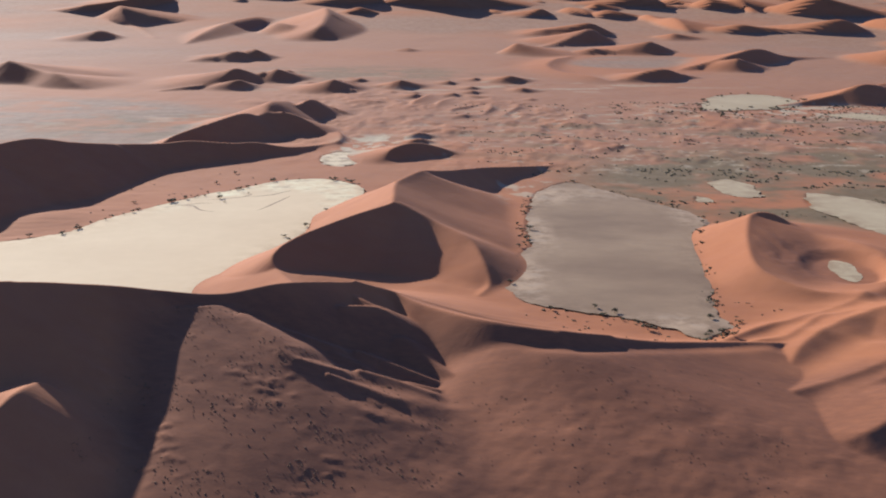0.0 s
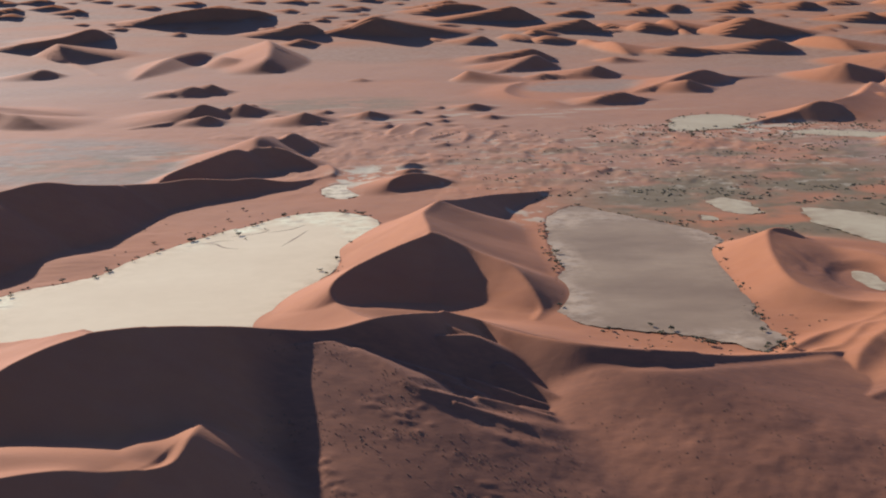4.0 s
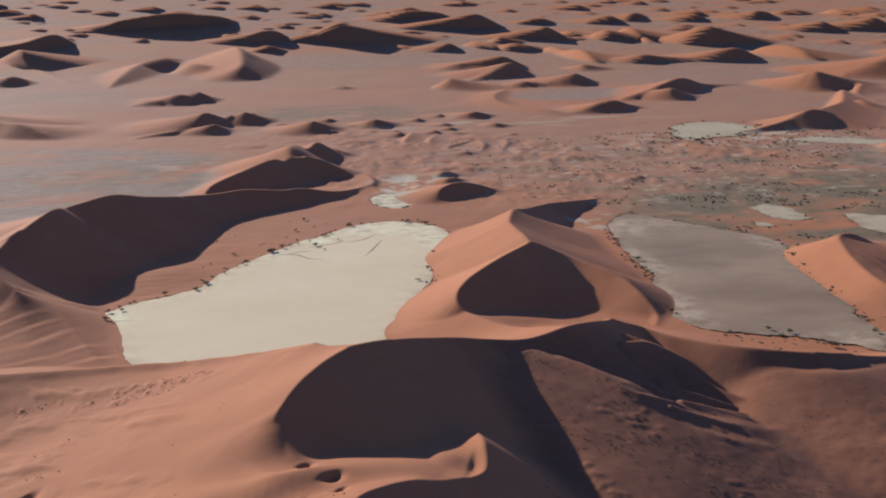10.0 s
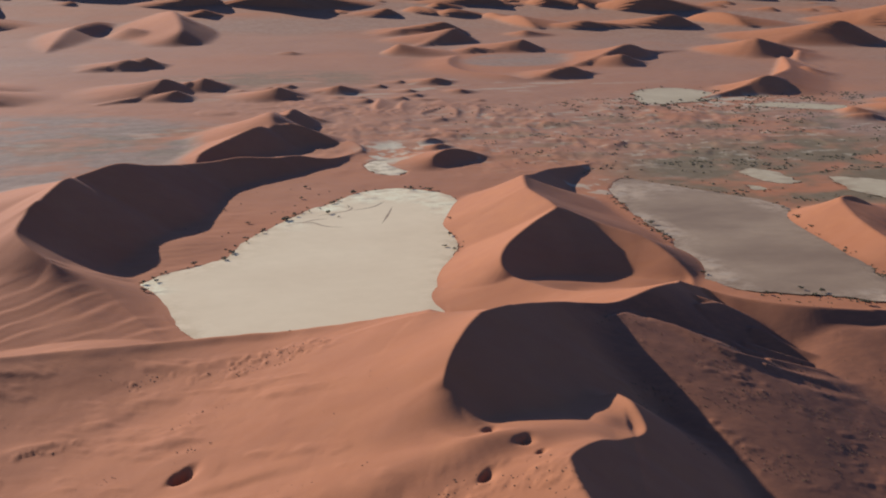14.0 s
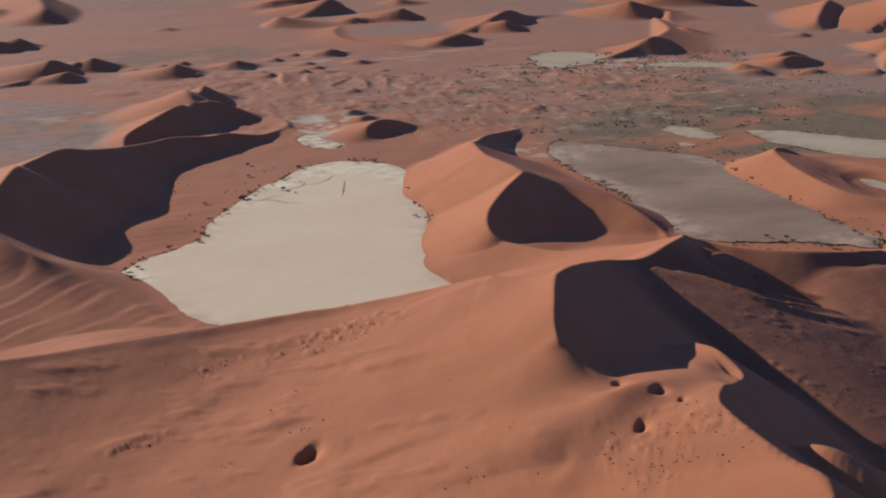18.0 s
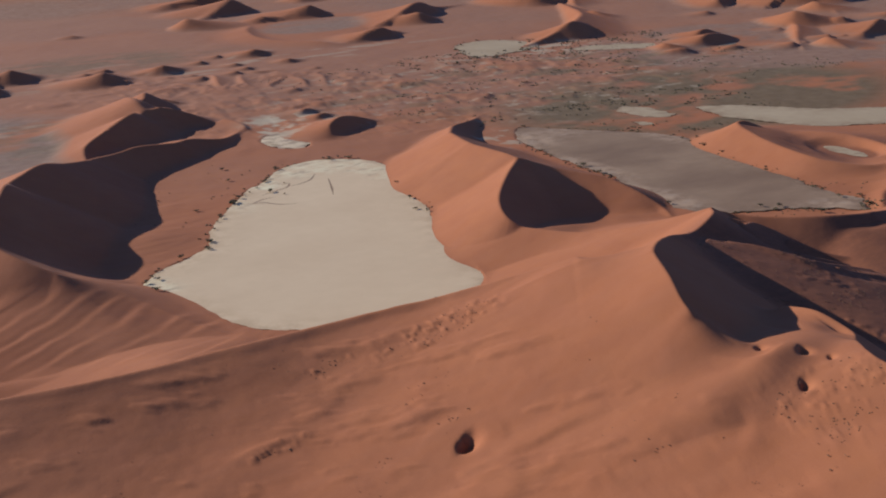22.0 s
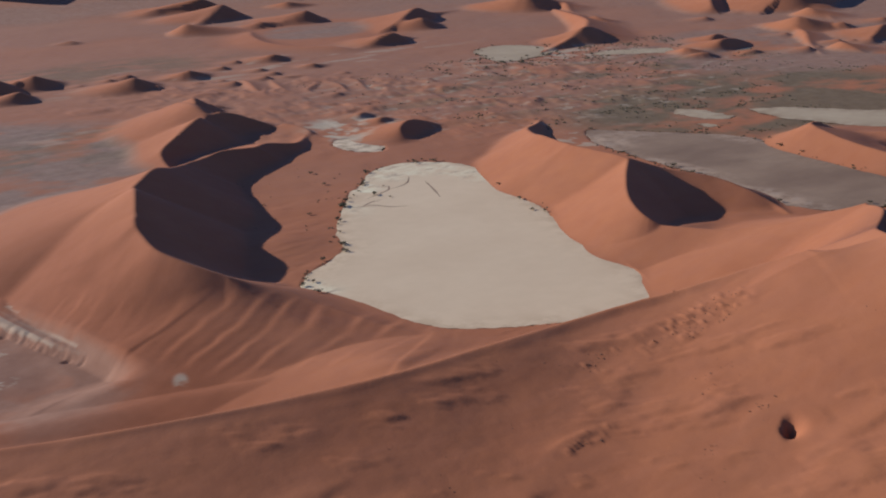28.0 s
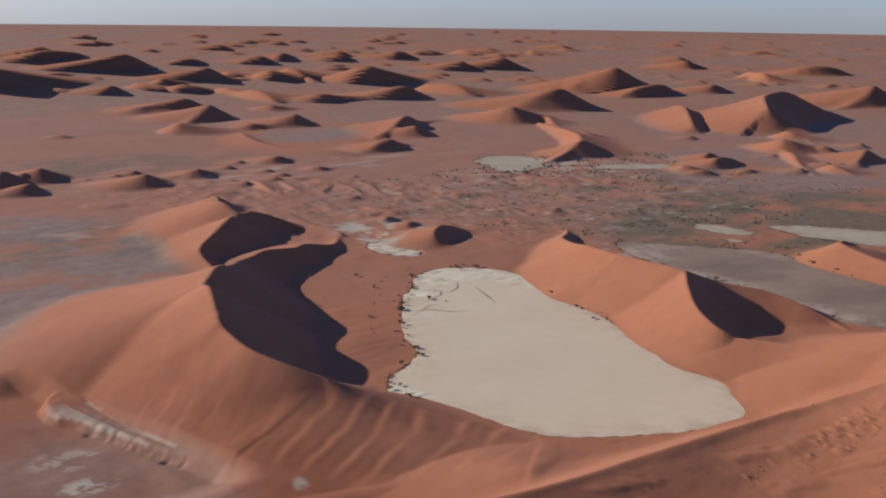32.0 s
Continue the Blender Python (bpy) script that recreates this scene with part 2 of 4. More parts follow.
# thin spurs that stand out of the shade of the eastern face
for line in ([(-117, 656, 67), (-100, 637, 64), (-83, 612, 57), (-69, 609, 53), (-52, 612, 47)], [(-99, 658, 60), (-84, 653, 56), (-58, 647, 48.5)],
             [(-58, 642, 47), (-39, 636, 40)], [(-44, 652, 44.5), (-22, 651, 36), (8, 646, 25.5)], [(-40, 624, 41.5), (-21, 624, 36), (4, 620, 28.5)],
             [(-58, 602, 48.5), (-37, 601, 40.5), (-17, 596, 35)], [(-10, 632, 30.5), (8, 632, 25.5)], [(-58, 699, 59), (-33, 710, 54), (-19, 705, 47)],
             [(-24, 677, 36), (-15, 685, 41), (4, 668, 31), (19, 652, 27)]):
    ridge("great", line, 0.55, 0.6, step=3.0, crown=1.0, blend=1.2, cap=0.7)
ridge("great", [(-62, 735, 61), (-40, 716, 56), (-24, 715, 50), (-12, 705, 44)], 0.6, 0.65, crown=0.5, blend=1)
ridge("great", [(-110, 909.75, 14), (-60, 915, 5), (-20, 915.25, -1), (14, 922, -1)], 0.2, 0.25, crown=12, blend=6, cap=0.3)
# the pyramid dune between the two pans
ridge("pyramid", [(-122.75, 902, 16), (-136, 928, 27), (-117, 970, 34), (-75, 1017, 40), (-31, 1058, 46)], 0.60, 0.60, hollow=(3.5, 9), blend=2)
ridge("pyramid", [(-31, 1058, 46), (-31, 1088, 47), (-29, 1159, 45), (-3, 1243, 39)], 0.56, 0.44, hollow=(5, 3), blend=2)
ridge("pyramid", [(-29, 1159, 45), (-3, 1243, 39), (25, 1290, 30), (80, 1370, 18), (140, 1420, 9), (190, 1470, 1)], 0.54, 0.60, hollow=(4, 9), blend=2)
ridge("pyramid", [(-25, 1062.5, 44.5), (10, 1040, 31), (44, 1000, 23), (56, 958, 14), (60, 922, 3), (50, 897, 0)], 0.47, 0.46, hollow=(5, 6), crown=1, blend=2)
# the star dune beyond the pale pan, with its low tail
ridge("star", [(-472, 1060, -5), (-523, 1038, 14), (-546, 1030, 28)], 0.50, 0.62, hollow=(1.2, 9), blend=9, cap=0.4)
ridge("star", [(-545, 1020, 33), (-566, 1046, 42), (-580, 1079, 48), (-580, 1109, 50), (-574, 1154, 53), (-568, 1170, 55)], 0.54, 0.62, hollow=(7, 9), blend=10, cap=0.4)
ridge("star", [(-564, 1012, 19), (-558, 991, 13), (-577, 941, 5), (-588, 880, 3)], 0.12, 0.16, hollow=(9, 9), crown=24, blend=10, stop=(-497, 985, 0.92, 0.4, 0.25))
ridge("star", [(-574, 1154, 53), (-545, 1230, 65), (-533, 1269, 60), (-519, 1291, 60)], 0.54, 0.62, hollow=(9, 9), blend=9)
ridge("star", [(-450, 1150, 3), (-425, 1175, 4), (-400, 1190, -3)], 0.12, 0.12, crown=25, blend=4)
ridge("star", [(-533, 1269, 60), (-490, 1326, 62), (-455, 1369, 50), (-415, 1423, 37)], 0.38, 0.62, hollow=(2.2, 9), blend=3)
ridge("star", [(-455, 1369, 48), (-402, 1446, 33), (-363, 1481, 28), (-328, 1506, 27), (-272, 1525, 20)], 0.52, 0.62, hollow=(5, 9), blend=2)
ridge("star", [(-272, 1525, 20), (-243, 1546, 17), (-196, 1554, 9), (-152, 1606, 4), (-131, 1632, 5), (-130, 1668, 7), (-138, 1702, 7)], 0.26, 0.62, hollow=(2, 9), blend=2)
ridge("north_star", [(-395, 1500, 11), (-391, 1537, 7), (-377, 1602, 17), (-332, 1645, 29), (-287, 1685, 39), (-263, 1716, 31), (-227, 1736, 33), (-190, 1724, 21), (-154, 1698, 4)], 0.46, 0.68, blend=2)
ridge("north_star", [(-256, 1729, 34), (-254, 1782, 42), (-240, 1870, 31)], 0.40, 0.60, crown=6)
ridge("north_star", [(-262, 1840, 29), (-219, 1859, 27), (-200, 1905, 30), (-177, 1940, 15), (-136, 1922, 3)], 0.40, 0.60, blend=2)
# the horseshoe dune by the grey pan, and the spurs before it
ridge("horseshoe", [(376, 858, 14), (355, 867, 12), (334, 878, 12), (314, 905, 14), (306, 941, 17), (319, 1009, 20), (334, 1060, 24), (345, 1086, 26)], 0.50, 0.26, hollow=(6, 1.6), blend=3)
ridge("horseshoe", [(338, 1075, 24), (350, 1092, 27), (368, 1095, 26), (387, 1084, 17), (402, 1058, 5)], 0.60, 0.60, blend=3)
ridge("horseshoe", [(396, 1072, 8), (427, 1031, 13), (442, 985, 14), (432, 930, 13), (404, 882, 14), (376, 858, 14)], 0.25, 0.22, hollow=(3, 1.6), crown=5, blend=4)
ridge("horseshoe", [(206, 755, 0), (239, 781, 3), (274, 807, 5), (310, 822, 7), (359, 846, 11), (376, 860, 15)], 0.4, 0.4, hollow=(2, 3), crown=1.5, cap=0.25, blend=4)
ridge("horseshoe", [(228, 762, 0), (259, 775, 4), (288, 783, 6), (322, 817, 9), (346, 819, 12)], 0.4, 0.4, hollow=(2, 3), crown=1.5, cap=0.25, blend=4)
ridge("horseshoe", [(267, 723, 3), (288, 756, 8), (321, 788, 12), (361, 810, 17), (389, 814, 22)], 0.34, 0.3, hollow=(2, 3), crown=1.5, cap=0.25, blend=4)
ridge("horseshoe", [(254, 673, 6), (280, 687, 6), (299, 695, 8), (334, 714, 11), (372, 734, 16)], 0.25, 0.4, hollow=(2, 3), crown=1.5, cap=0.25, blend=4)
ridge("horseshoe", [(279, 660, 2), (300, 676, 5), (324, 690, 9), (365, 717, 14)], 0.25, 0.4, hollow=(2, 3), crown=1.5, cap=0.25, blend=4)
ridge("horseshoe", [(247, 613, 2), (265, 602, 5), (275, 604, 8), (293, 615, 11), (330, 642, 16)], 0.25, 0.5, hollow=(2, 3), crown=1.5, cap=0.25, blend=4)
# small dunes on the flats
ridge("small", [(-52, 1490, 6), (-45, 1512, 15), (-15, 1535, 19), (20, 1545, 12), (45, 1540, 2)], 0.30, 0.62)
ridge("small", [(-28, 1662, 1), (-8, 1682, 9), (18, 1686, 2)], 0.25, 0.6)
for k in range(5):
    ridge("wave_%d" % k, [(-40 + 47 * k + 14 * math.sin(3 * k), 1955 - 12 * k, 0.5), (-28 + 47 * k + 20 * math.sin(5 * k), 1990 + 16 * math.sin(2 * k), 4.6 - 0.9 * (k % 3)), (-4 + 47 * k + 16 * math.sin(4 * k), 2035, 3.2), (24 + 47 * k, 2085 + 18 * math.sin(3 * k), 0.5)], 0.22, 0.5, 6.0)
for k, line in enumerate(([(-256, 2206, 1), (-217, 2242, 5), (-171, 2275, 16), (-129, 2306, 4)], [(-116, 2307, 2), (-84, 2292, 6), (-70, 2273, 2)], [(-74, 2129, 2), (-72, 2098, 5), (-56, 2067, 2)],
                          [(16, 2182, 2), (4, 2130, 6), (-18, 2055, 6), (-23, 2012, 1)], [(62, 2148, 1), (32, 2059, 5), (19, 1981, 1)], [(81, 2180, 1), (100, 2148, 4), (138, 2139, 3)])):
    ridge("wave_%d" % (5 + k), line, 0.24, 0.55, 6.0)
ridge("small", [(-30, 1600, 2), (-10, 1620, 11), (20, 1625, 4)], 0.3, 0.6)


def far_crest(dune, points, left, right, step):
    """A crest of a dune of the distance: gentle to windward, with its slip face on the right."""
    ridge(dune, points, left, right, step, hollow=(2.2, 9.0), crown=1.5, cap=0.35, blend=3.0)


# dunes of the distance, each with its own crest
far_crest("crescent_1", [(312, 3616, 2), (380, 3622, 18), (434, 3637, 26), (519, 3634, 38), (566, 3656, 42), (601, 3685, 27), (623, 3722, 2)], .2, .6, 14)
far_crest("crescent_2", [(232, 3095, 2), (252, 3064, 20), (261, 3038, 28), (270, 3014, 14), (276, 2991, 2)], .2, .6, 14)
far_crest("crescent_3", [(343, 3214, 2), (404, 3261, 11), (466, 3311, 30), (518, 3371, 44), (566, 3438, 18), (622, 3506, 2)], .25, .6, 14)
far_crest("bowl", [(436, 3003, 2), (474, 3023, 16), (540, 3027, 11), (601, 3034, 20), (642, 3056, 33), (684, 3077, 12), (731, 3098, 2)], .2, .6, 14)
far_crest("bowl", [(405, 2944, 2), (343, 2811, 8), (303, 2651, 9), (323, 2534, 8), (381, 2448, 8), (420, 2387, 1)], .3, .14, 14)
far_crest("bowl", [(387, 2409, 1), (454, 2412, 7), (497, 2431, 19), (547, 2448, 25), (590, 2471, 12), (644, 2488, 1)], .25, .6, 9)
far_crest("bowl", [(701, 2649, 2), (738, 2648, 15), (773, 2648, 29), (801, 2654, 16), (815, 2668, 2)], .25, .6, 14)
far_crest("bowl", [(630, 2641, 2), (721, 2690, 18), (797, 2756, 29), (878, 2826, 36), (977, 2894, 11), (1104, 2954, 2)], .28, .6, 14)
far_crest("fork", [(1174, 2838, 2), (1209, 2819, 15), (1228, 2809, 35), (1262, 2791, 49), (1282, 2779, 29), (1294, 2773, 2)], .22, .6, 14)
far_crest("fork", [(1512, 3048, 14), (1624, 3058, 49), (1730, 3077, 73), (1821, 3105, 51), (1929, 3127, 2)], .22, .6, 14)
far_crest("peak", [(2226, 3659, 2), (2310, 3645, 43), (2399, 3633, 54), (2476, 3626, 88), (2529, 3635, 110), (2577, 3643, 75), (2670, 3630, 49), (2788, 3604, 3)], .3, .6, 25)
far_crest("peak", [(2260, 3319, 2), (2419, 3368, 37), (2602, 3417, 43), (2745, 3496, 3)], .25, .6, 25)
far_crest("wedge", [(1535, 2275, 2), (1531, 2294, 21), (1636, 2396, 36), (1838, 2585, 43), (2151, 2899, 2)], .4, .55, 14)
far_crest("wedge", [(1789, 2527, 27), (1911, 2542, 27), (2056, 2572, 22), (2443, 2820, 2)], .2, .5, 14)
far_crest("cliff", [(1771, 2167, 2), (1789, 2210, 25), (1766, 2206, 64), (1950, 2348, 88), (2134, 2412, 94), (2209, 2414, 78), (2473, 2555, 35), (2588, 2598, 2)], .4, .6, 14)
far_crest("hook", [(2581, 2513, 2), (2727, 2530, 20), (2859, 2560, 52), (2971, 2611, 74), (3080, 2664, 39), (3186, 2727, 3)], .22, .6, 25)
far_crest("crescent_18", [(3000, 2922, 3), (3027, 2907, 23), (3079, 2878, 3)], .2, .6, 25)
far_crest("crescent_19", [(4321, 4078, 4), (4385, 4067, 44), (4482, 4041, 61), (4616, 4001, 50), (4657, 3995, 4)], .2, .6, 50)
far_crest("crescent_20", [(3954, 4143, 3), (3871, 4023, 37), (3801, 3900, 42), (3727, 3784, 43), (3646, 3687, 3)], .3, .6, 25)
far_crest("crescent_21", [(2738, 3328, 3), (2821, 3338, 24), (2880, 3366, 38), (2990, 3366, 3)], .2, .6, 25)
far_crest("crescent_22", [(4287, 4996, 4), (4363, 4969, 55), (4420, 4953, 28), (4457, 4948, 4)], .2, .6, 50)
far_crest("barchan", [(684, 2044, 1), (747, 2062, 9), (807, 2085, 18), (872, 2108, 35), (935, 2135, 23), (1002, 2162, 1)], .4, .6, 9)
far_crest("barchan", [(1324, 2753, 2), (1180, 2505, 15), (1052, 2299, 24), (908, 2143, 29)], .3, .6, 14)
far_crest("barchan", [(1138, 2429, 2), (1147, 2371, 18), (1142, 2324, 10), (1162, 2263, 2)], .3, .6, 14)
far_crest("barchan", [(1441, 2865, 2), (1366, 2733, 16), (1288, 2616, 4), (1263, 2480, 2)], .25, .6, 14)
far_crest("crescent_27", [(1639, 2072, 2), (1614, 2033, 24), (1613, 1982, 8), (1598, 1941, 2)], .25, .6, 14)
far_crest("low_t28", [(988, 1840, 1), (1056, 1870, 18), (1135, 1898, 1)], .25, .6, 9)
far_crest("low_t29", [(938, 1770, 1), (978, 1788, 19), (1031, 1798, 18), (1095, 1803, 1)], .25, .6, 9)
far_crest("low_t30", [(1337, 1936, 2), (1343, 1903, 18), (1354, 1869, 33), (1377, 1827, 14), (1384, 1796, 1)], .25, .6, 14)
far_crest("low_t31", [(1395, 1809, 2), (1437, 1801, 17), (1476, 1796, 2)], .25, .6, 14)
far_crest("low_t32", [(1376, 1900, 2), (1259, 1780, 13), (1144, 1679, 6), (1052, 1582, 1)], .25, .6, 14)
far_crest("low_t33", [(1154, 1629, 1), (1138, 1598, 17), (1128, 1564, 10), (1123, 1528, 1)], .25, .6, 9)
far_crest("low_t34", [(1225, 1602, 1), (1307, 1630, 13), (1391, 1662, 26), (1478, 1698, 2)], .25, .6, 9)
far_crest("low_t35", [(862, 1807, 1), (864, 1785, 14), (886, 1749, 5), (890, 1726, 1)], .25, .6, 9)
far_crest("low_t36", [(807, 1742, 1), (835, 1731, 9), (860, 1721, 11), (878, 1716, 1)], .25, .6, 9)
far_crest("low_t37", [(943, 1702, 1), (975, 1696, 7), (1004, 1692, 1)], .25, .6, 9)
far_crest("crescent_38", [(1005, 4526, 2), (978, 4360, 20), (972, 4195, 17), (977, 4035, 32), (963, 3895, 24), (945, 3763, 2)], .2, .6, 25)
far_crest("crescent_39", [(785, 3518, 2), (809, 3502, 22), (847, 3480, 2)], .2, .6, 25)
far_crest("crescent_40", [(721, 4836, 3), (736, 4723, 26), (770, 4602, 22), (768, 4501, 2)], .2, .6, 25)
far_crest("crescent_41", [(889, 5023, 3), (927, 4984, 31), (956, 4946, 3)], .25, .6, 25)
far_crest("crescent_42", [(800, 4510, 2), (838, 4479, 32), (879, 4444, 21), (885, 4426, 2)], .2, .6, 25)
far_crest("crescent_43", [(927, 6212, 3), (1047, 6255, 38), (1143, 6309, 88), (1229, 6378, 53), (1292, 6455, 3)], .2, .6, 50)
far_crest("crescent_44", [(1526, 6682, 4), (1709, 6767, 39), (1839, 6882, 4)], .2, .6, 50)
far_crest("crescent_45", [(1052, 5185, 3), (1163, 5203, 26), (1244, 5242, 59), (1283, 5299, 3)], .2, .6, 25)
far_crest("crescent_46", [(1396, 5531, 3), (1411, 5385, 28), (1454, 5227, 14), (1495, 5073, 47), (1469, 4960, 3)], .2, .6, 25)
far_crest("crescent_47", [(1690, 5427, 3), (1646, 5166, 51), (1623, 4918, 24), (1566, 4707, 3)], .2, .6, 25)
far_crest("crescent_48", [(1600, 4819, 3), (1722, 4744, 28), (1813, 4682, 79), (1856, 4645, 74), (1920, 4591, 33), (1940, 4570, 3)], .25, .6, 25)
far_crest("crescent_49", [(1067, 3744, 2), (1127, 3768, 29), (1217, 3778, 21), (1340, 3775, 14), (1445, 3779, 37), (1525, 3801, 45), (1585, 3834, 27), (1626, 3883, 2)], .2, .55, 25)
far_crest("crescent_50", [(1765, 4117, 3), (1762, 4005, 32), (1786, 3885, 44), (1786, 3776, 31), (1766, 3686, 2)], .2, .6, 25)
far_crest("crescent_51", [(2846, 5419, 3), (2908, 5439, 57), (3022, 5452, 16), (3152, 5453, 42), (3247, 5463, 72), (3310, 5494, 4)], .2, .6, 50)
far_crest("crescent_52", [(193, 5297, 91), (262, 5164, 53), (297, 5049, 30), (356, 4923, 3)], .2, .6, 25)
far_crest("low_t53", [(354, 4810, 2), (396, 4720, 15), (428, 4633, 2)], .2, .6, 25)
far_crest("low_t54", [(445, 4450, 2), (529, 4497, 15), (583, 4566, 30), (635, 4636, 2)], .2, .6, 25)
far_crest("low_t55", [(584, 5926, 3), (669, 5885, 16), (755, 5842, 3)], .2, .6, 25)
far_crest("crescent_56", [(756, 7320, 4), (906, 7514, 49), (1057, 7712, 63), (1256, 7918, 44), (1409, 8165, 4)], .2, .6, 50)
far_crest("crescent_57", [(2949, 6784, 4), (3248, 6882, 19), (3417, 7046, 58), (3633, 7213, 4)], .2, .6, 50)
far_crest("crescent_58", [(2699, 6744, 4), (2808, 6843, 51), (2981, 6930, 4)], .2, .6, 50)
far_crest("crescent_59", [(1938, 6592, 4), (2076, 6673, 29), (2194, 6762, 51), (2268, 6868, 4)], .2, .6, 50)
far_crest("crescent_60", [(2298, 6794, 4), (2523, 7174, 43), (2801, 7602, 4)], .2, .6, 50)
far_crest("crescent_61", [(4362, 7763, 5), (4294, 7459, 45), (4280, 7166, 5)], .2, .6, 50)
far_crest("crescent_62", [(4887, 7373, 5), (4833, 7239, 48), (4806, 7110, 23), (4902, 6941, 5)], .2, .6, 50)
far_crest("crescent_63", [(2104, 5718, 3), (2234, 5732, 21), (2352, 5754, 3)], .2, .6, 50)
far_crest("star3", [(-384, 2401, 1), (-367, 2400, 15), (-355, 2404, 20), (-339, 2404, 15), (-325, 2405, 26), (-313, 2409, 13), (-298, 2410, 1)], .3, .6, 9)
far_crest("star3", [(-456, 2254, 1), (-416, 2258, 10), (-389, 2273, 18), (-372, 2294, 1)], .25, .6, 9)
far_crest("low_t66", [(-254, 2226, 1), (-214, 2221, 10), (-186, 2225, 25), (-163, 2233, 7), (-128, 2233, 1)], .25, .6, 9)
far_crest("low_t67", [(-89, 2292, 1), (-67, 2289, 10), (-48, 2288, 17), (-24, 2281, 1)], .25, .6, 9)
far_crest("low_t68", [(-84, 3091, 2), (-44, 3088, 8), (-13, 3092, 2)], .2, .6, 14)
far_crest("low_t69", [(155, 2380, 1), (191, 2385, 15), (227, 2388, 1)], .2, .6, 9)
far_crest("low_t70", [(176, 2247, 1), (206, 2232, 9), (225, 2225, 1)], .2, .6, 9)
far_crest("west", [(-916, 2404, 42), (-836, 2356, 25), (-783, 2315, 24), (-742, 2277, 13), (-710, 2243, 1)], .2, .6, 9)
far_crest("west2", [(-543, 2230, 1), (-492, 2257, 6), (-448, 2287, 9), (-426, 2323, 23), (-410, 2362, 32), (-368, 2396, 15), (-332, 2434, 12), (-309, 2476, 15), (-300, 2523, 1)], .22, .6, 9)
far_crest("west3", [(-608, 2786, 1), (-570, 2798, 10), (-522, 2808, 15), (-487, 2822, 25), (-459, 2838, 16), (-442, 2856, 26), (-422, 2874, 14), (-384, 2889, 2)], .2, .6, 14)
far_crest("crescent_74", [(-716, 3271, 2), (-695, 3493, 21), (-668, 3770, 30), (-606, 4106, 24), (-546, 4330, 2)], .35, .4, 14)
far_crest("crescent_75", [(-555, 3753, 2), (-495, 3682, 35), (-446, 3617, 26), (-402, 3555, 2)], .2, .6, 25)
far_crest("crescent_76", [(-393, 3455, 2), (-354, 3444, 26), (-330, 3536, 45), (-334, 3985, 64), (-345, 4861, 3)], .4, .5, 14)
far_crest("crescent_77", [(-245, 4660, 2), (-190, 4663, 28), (-120, 4659, 2)], .25, .6, 25)
far_crest("crescent_78", [(-289, 5210, 3), (-193, 5325, 47), (-102, 5454, 47), (-40, 5597, 3)], .2, .6, 25)
far_crest("crescent_79", [(-1244, 6424, 3), (-1021, 6562, 21), (-939, 6763, 53), (-709, 6931, 83), (-537, 7133, 80), (-353, 7344, 56), (-221, 7605, 4)], .2, .6, 50)
far_crest("crescent_80", [(-1358, 4700, 26), (-1224, 4987, 36), (-1149, 5333, 51), (-1135, 5760, 3)], .2, .6, 25)
far_crest("crescent_81", [(-1140, 4314, 50), (-1051, 3999, 15), (-955, 3719, 4), (-855, 3466, 2)], .2, .6, 25)
far_crest("crescent_82", [(-1094, 3354, 2), (-1028, 3383, 18), (-1012, 3425, 30), (-979, 3465, 14), (-956, 3508, 2)], .25, .6, 14)
far_crest("crescent_83", [(-94, 5353, 3), (56, 5318, 37), (273, 5263, 56), (355, 5248, 33), (448, 5227, 3)], .2, .6, 25)
random.seed(23)
for k in range(34):
    x, y = (random.uniform(1060, 1650), random.uniform(1580, 2250)) if k < 12 else (random.uniform(-330, 230), random.uniform(1900, 2450))
    h = random.uniform(5, 12) if k < 12 else random.uniform(3, 9)
    w, turn, bow = h * random.uniform(4, 7), radians(random.uniform(10, 60)), random.uniform(-0.2, 0.35)
    c, s = math.cos(turn), math.sin(turn)
    line = [(-1.0, 0.25, 0.03), (-0.5, -0.2 * bow, 0.5), (-0.1, -bow, 1.0), (0.4, 0.2 * bow, 0.5), (0.9, 0.3, 0.03)]
    ridge("low_%d" % k, [(x + 0.6 * w * (u * c - v * s), y + 0.6 * w * (u * s + v * c), max(0.5, h * q)) for u, v, q in line], 0.18, 0.62, 8.0, hollow=(2.0, 9.0), crown=1.0, cap=0.3)
# the sea of dunes beyond, thinner and larger towards the horizon
random.seed(11)
for k in range(430):
    a, r = radians(random.uniform(-30, 64)), 1 / random.uniform(1 / 22000, 1 / 5200)
    h = random.uniform(8, 20) if r < 8000 else random.uniform(14, 48)
    x, y, w = HUB[0] + r * math.sin(a), HUB[1] + r * math.cos(a), h * random.uniform(6.0, 13.0)
    turn = radians(random.uniform(20, 88))
    c, s = math.cos(turn), math.sin(turn)
    bow = random.uniform(-0.15, 0.3)
    line = [(-1.0, 0.15, 0.04), (-0.65, -0.3 * bow, 0.4), (-0.25, -bow, 0.7), (0.1, 0.2 * bow, 1.0), (0.5, bow, 0.4), (1.0, random.uniform(-0.1, 0.4), 0.05)]
    pts = [(x + 0.6 * w * (u * c - v * s), y + 0.6 * w * (u * s + v * c), max(1.5, h * q)) for u, v, q in line]
    ridge("waste", pts, 0.20, 0.60, w / 9, hollow=(2.0, 9.0), crown=2.0, cap=0.3)
    if k % 3 == 0:
        px, py, pz = pts[3]
        ridge("waste", [(px, py, pz), (px + 0.25 * w, py - random.uniform(0.0, 0.25) * w, pz * 0.45), (px + 0.5 * w, py - random.uniform(0.0, 0.3) * w, 1.5)], 0.30, 0.58, w / 9, crown=2.0)

import mathutils

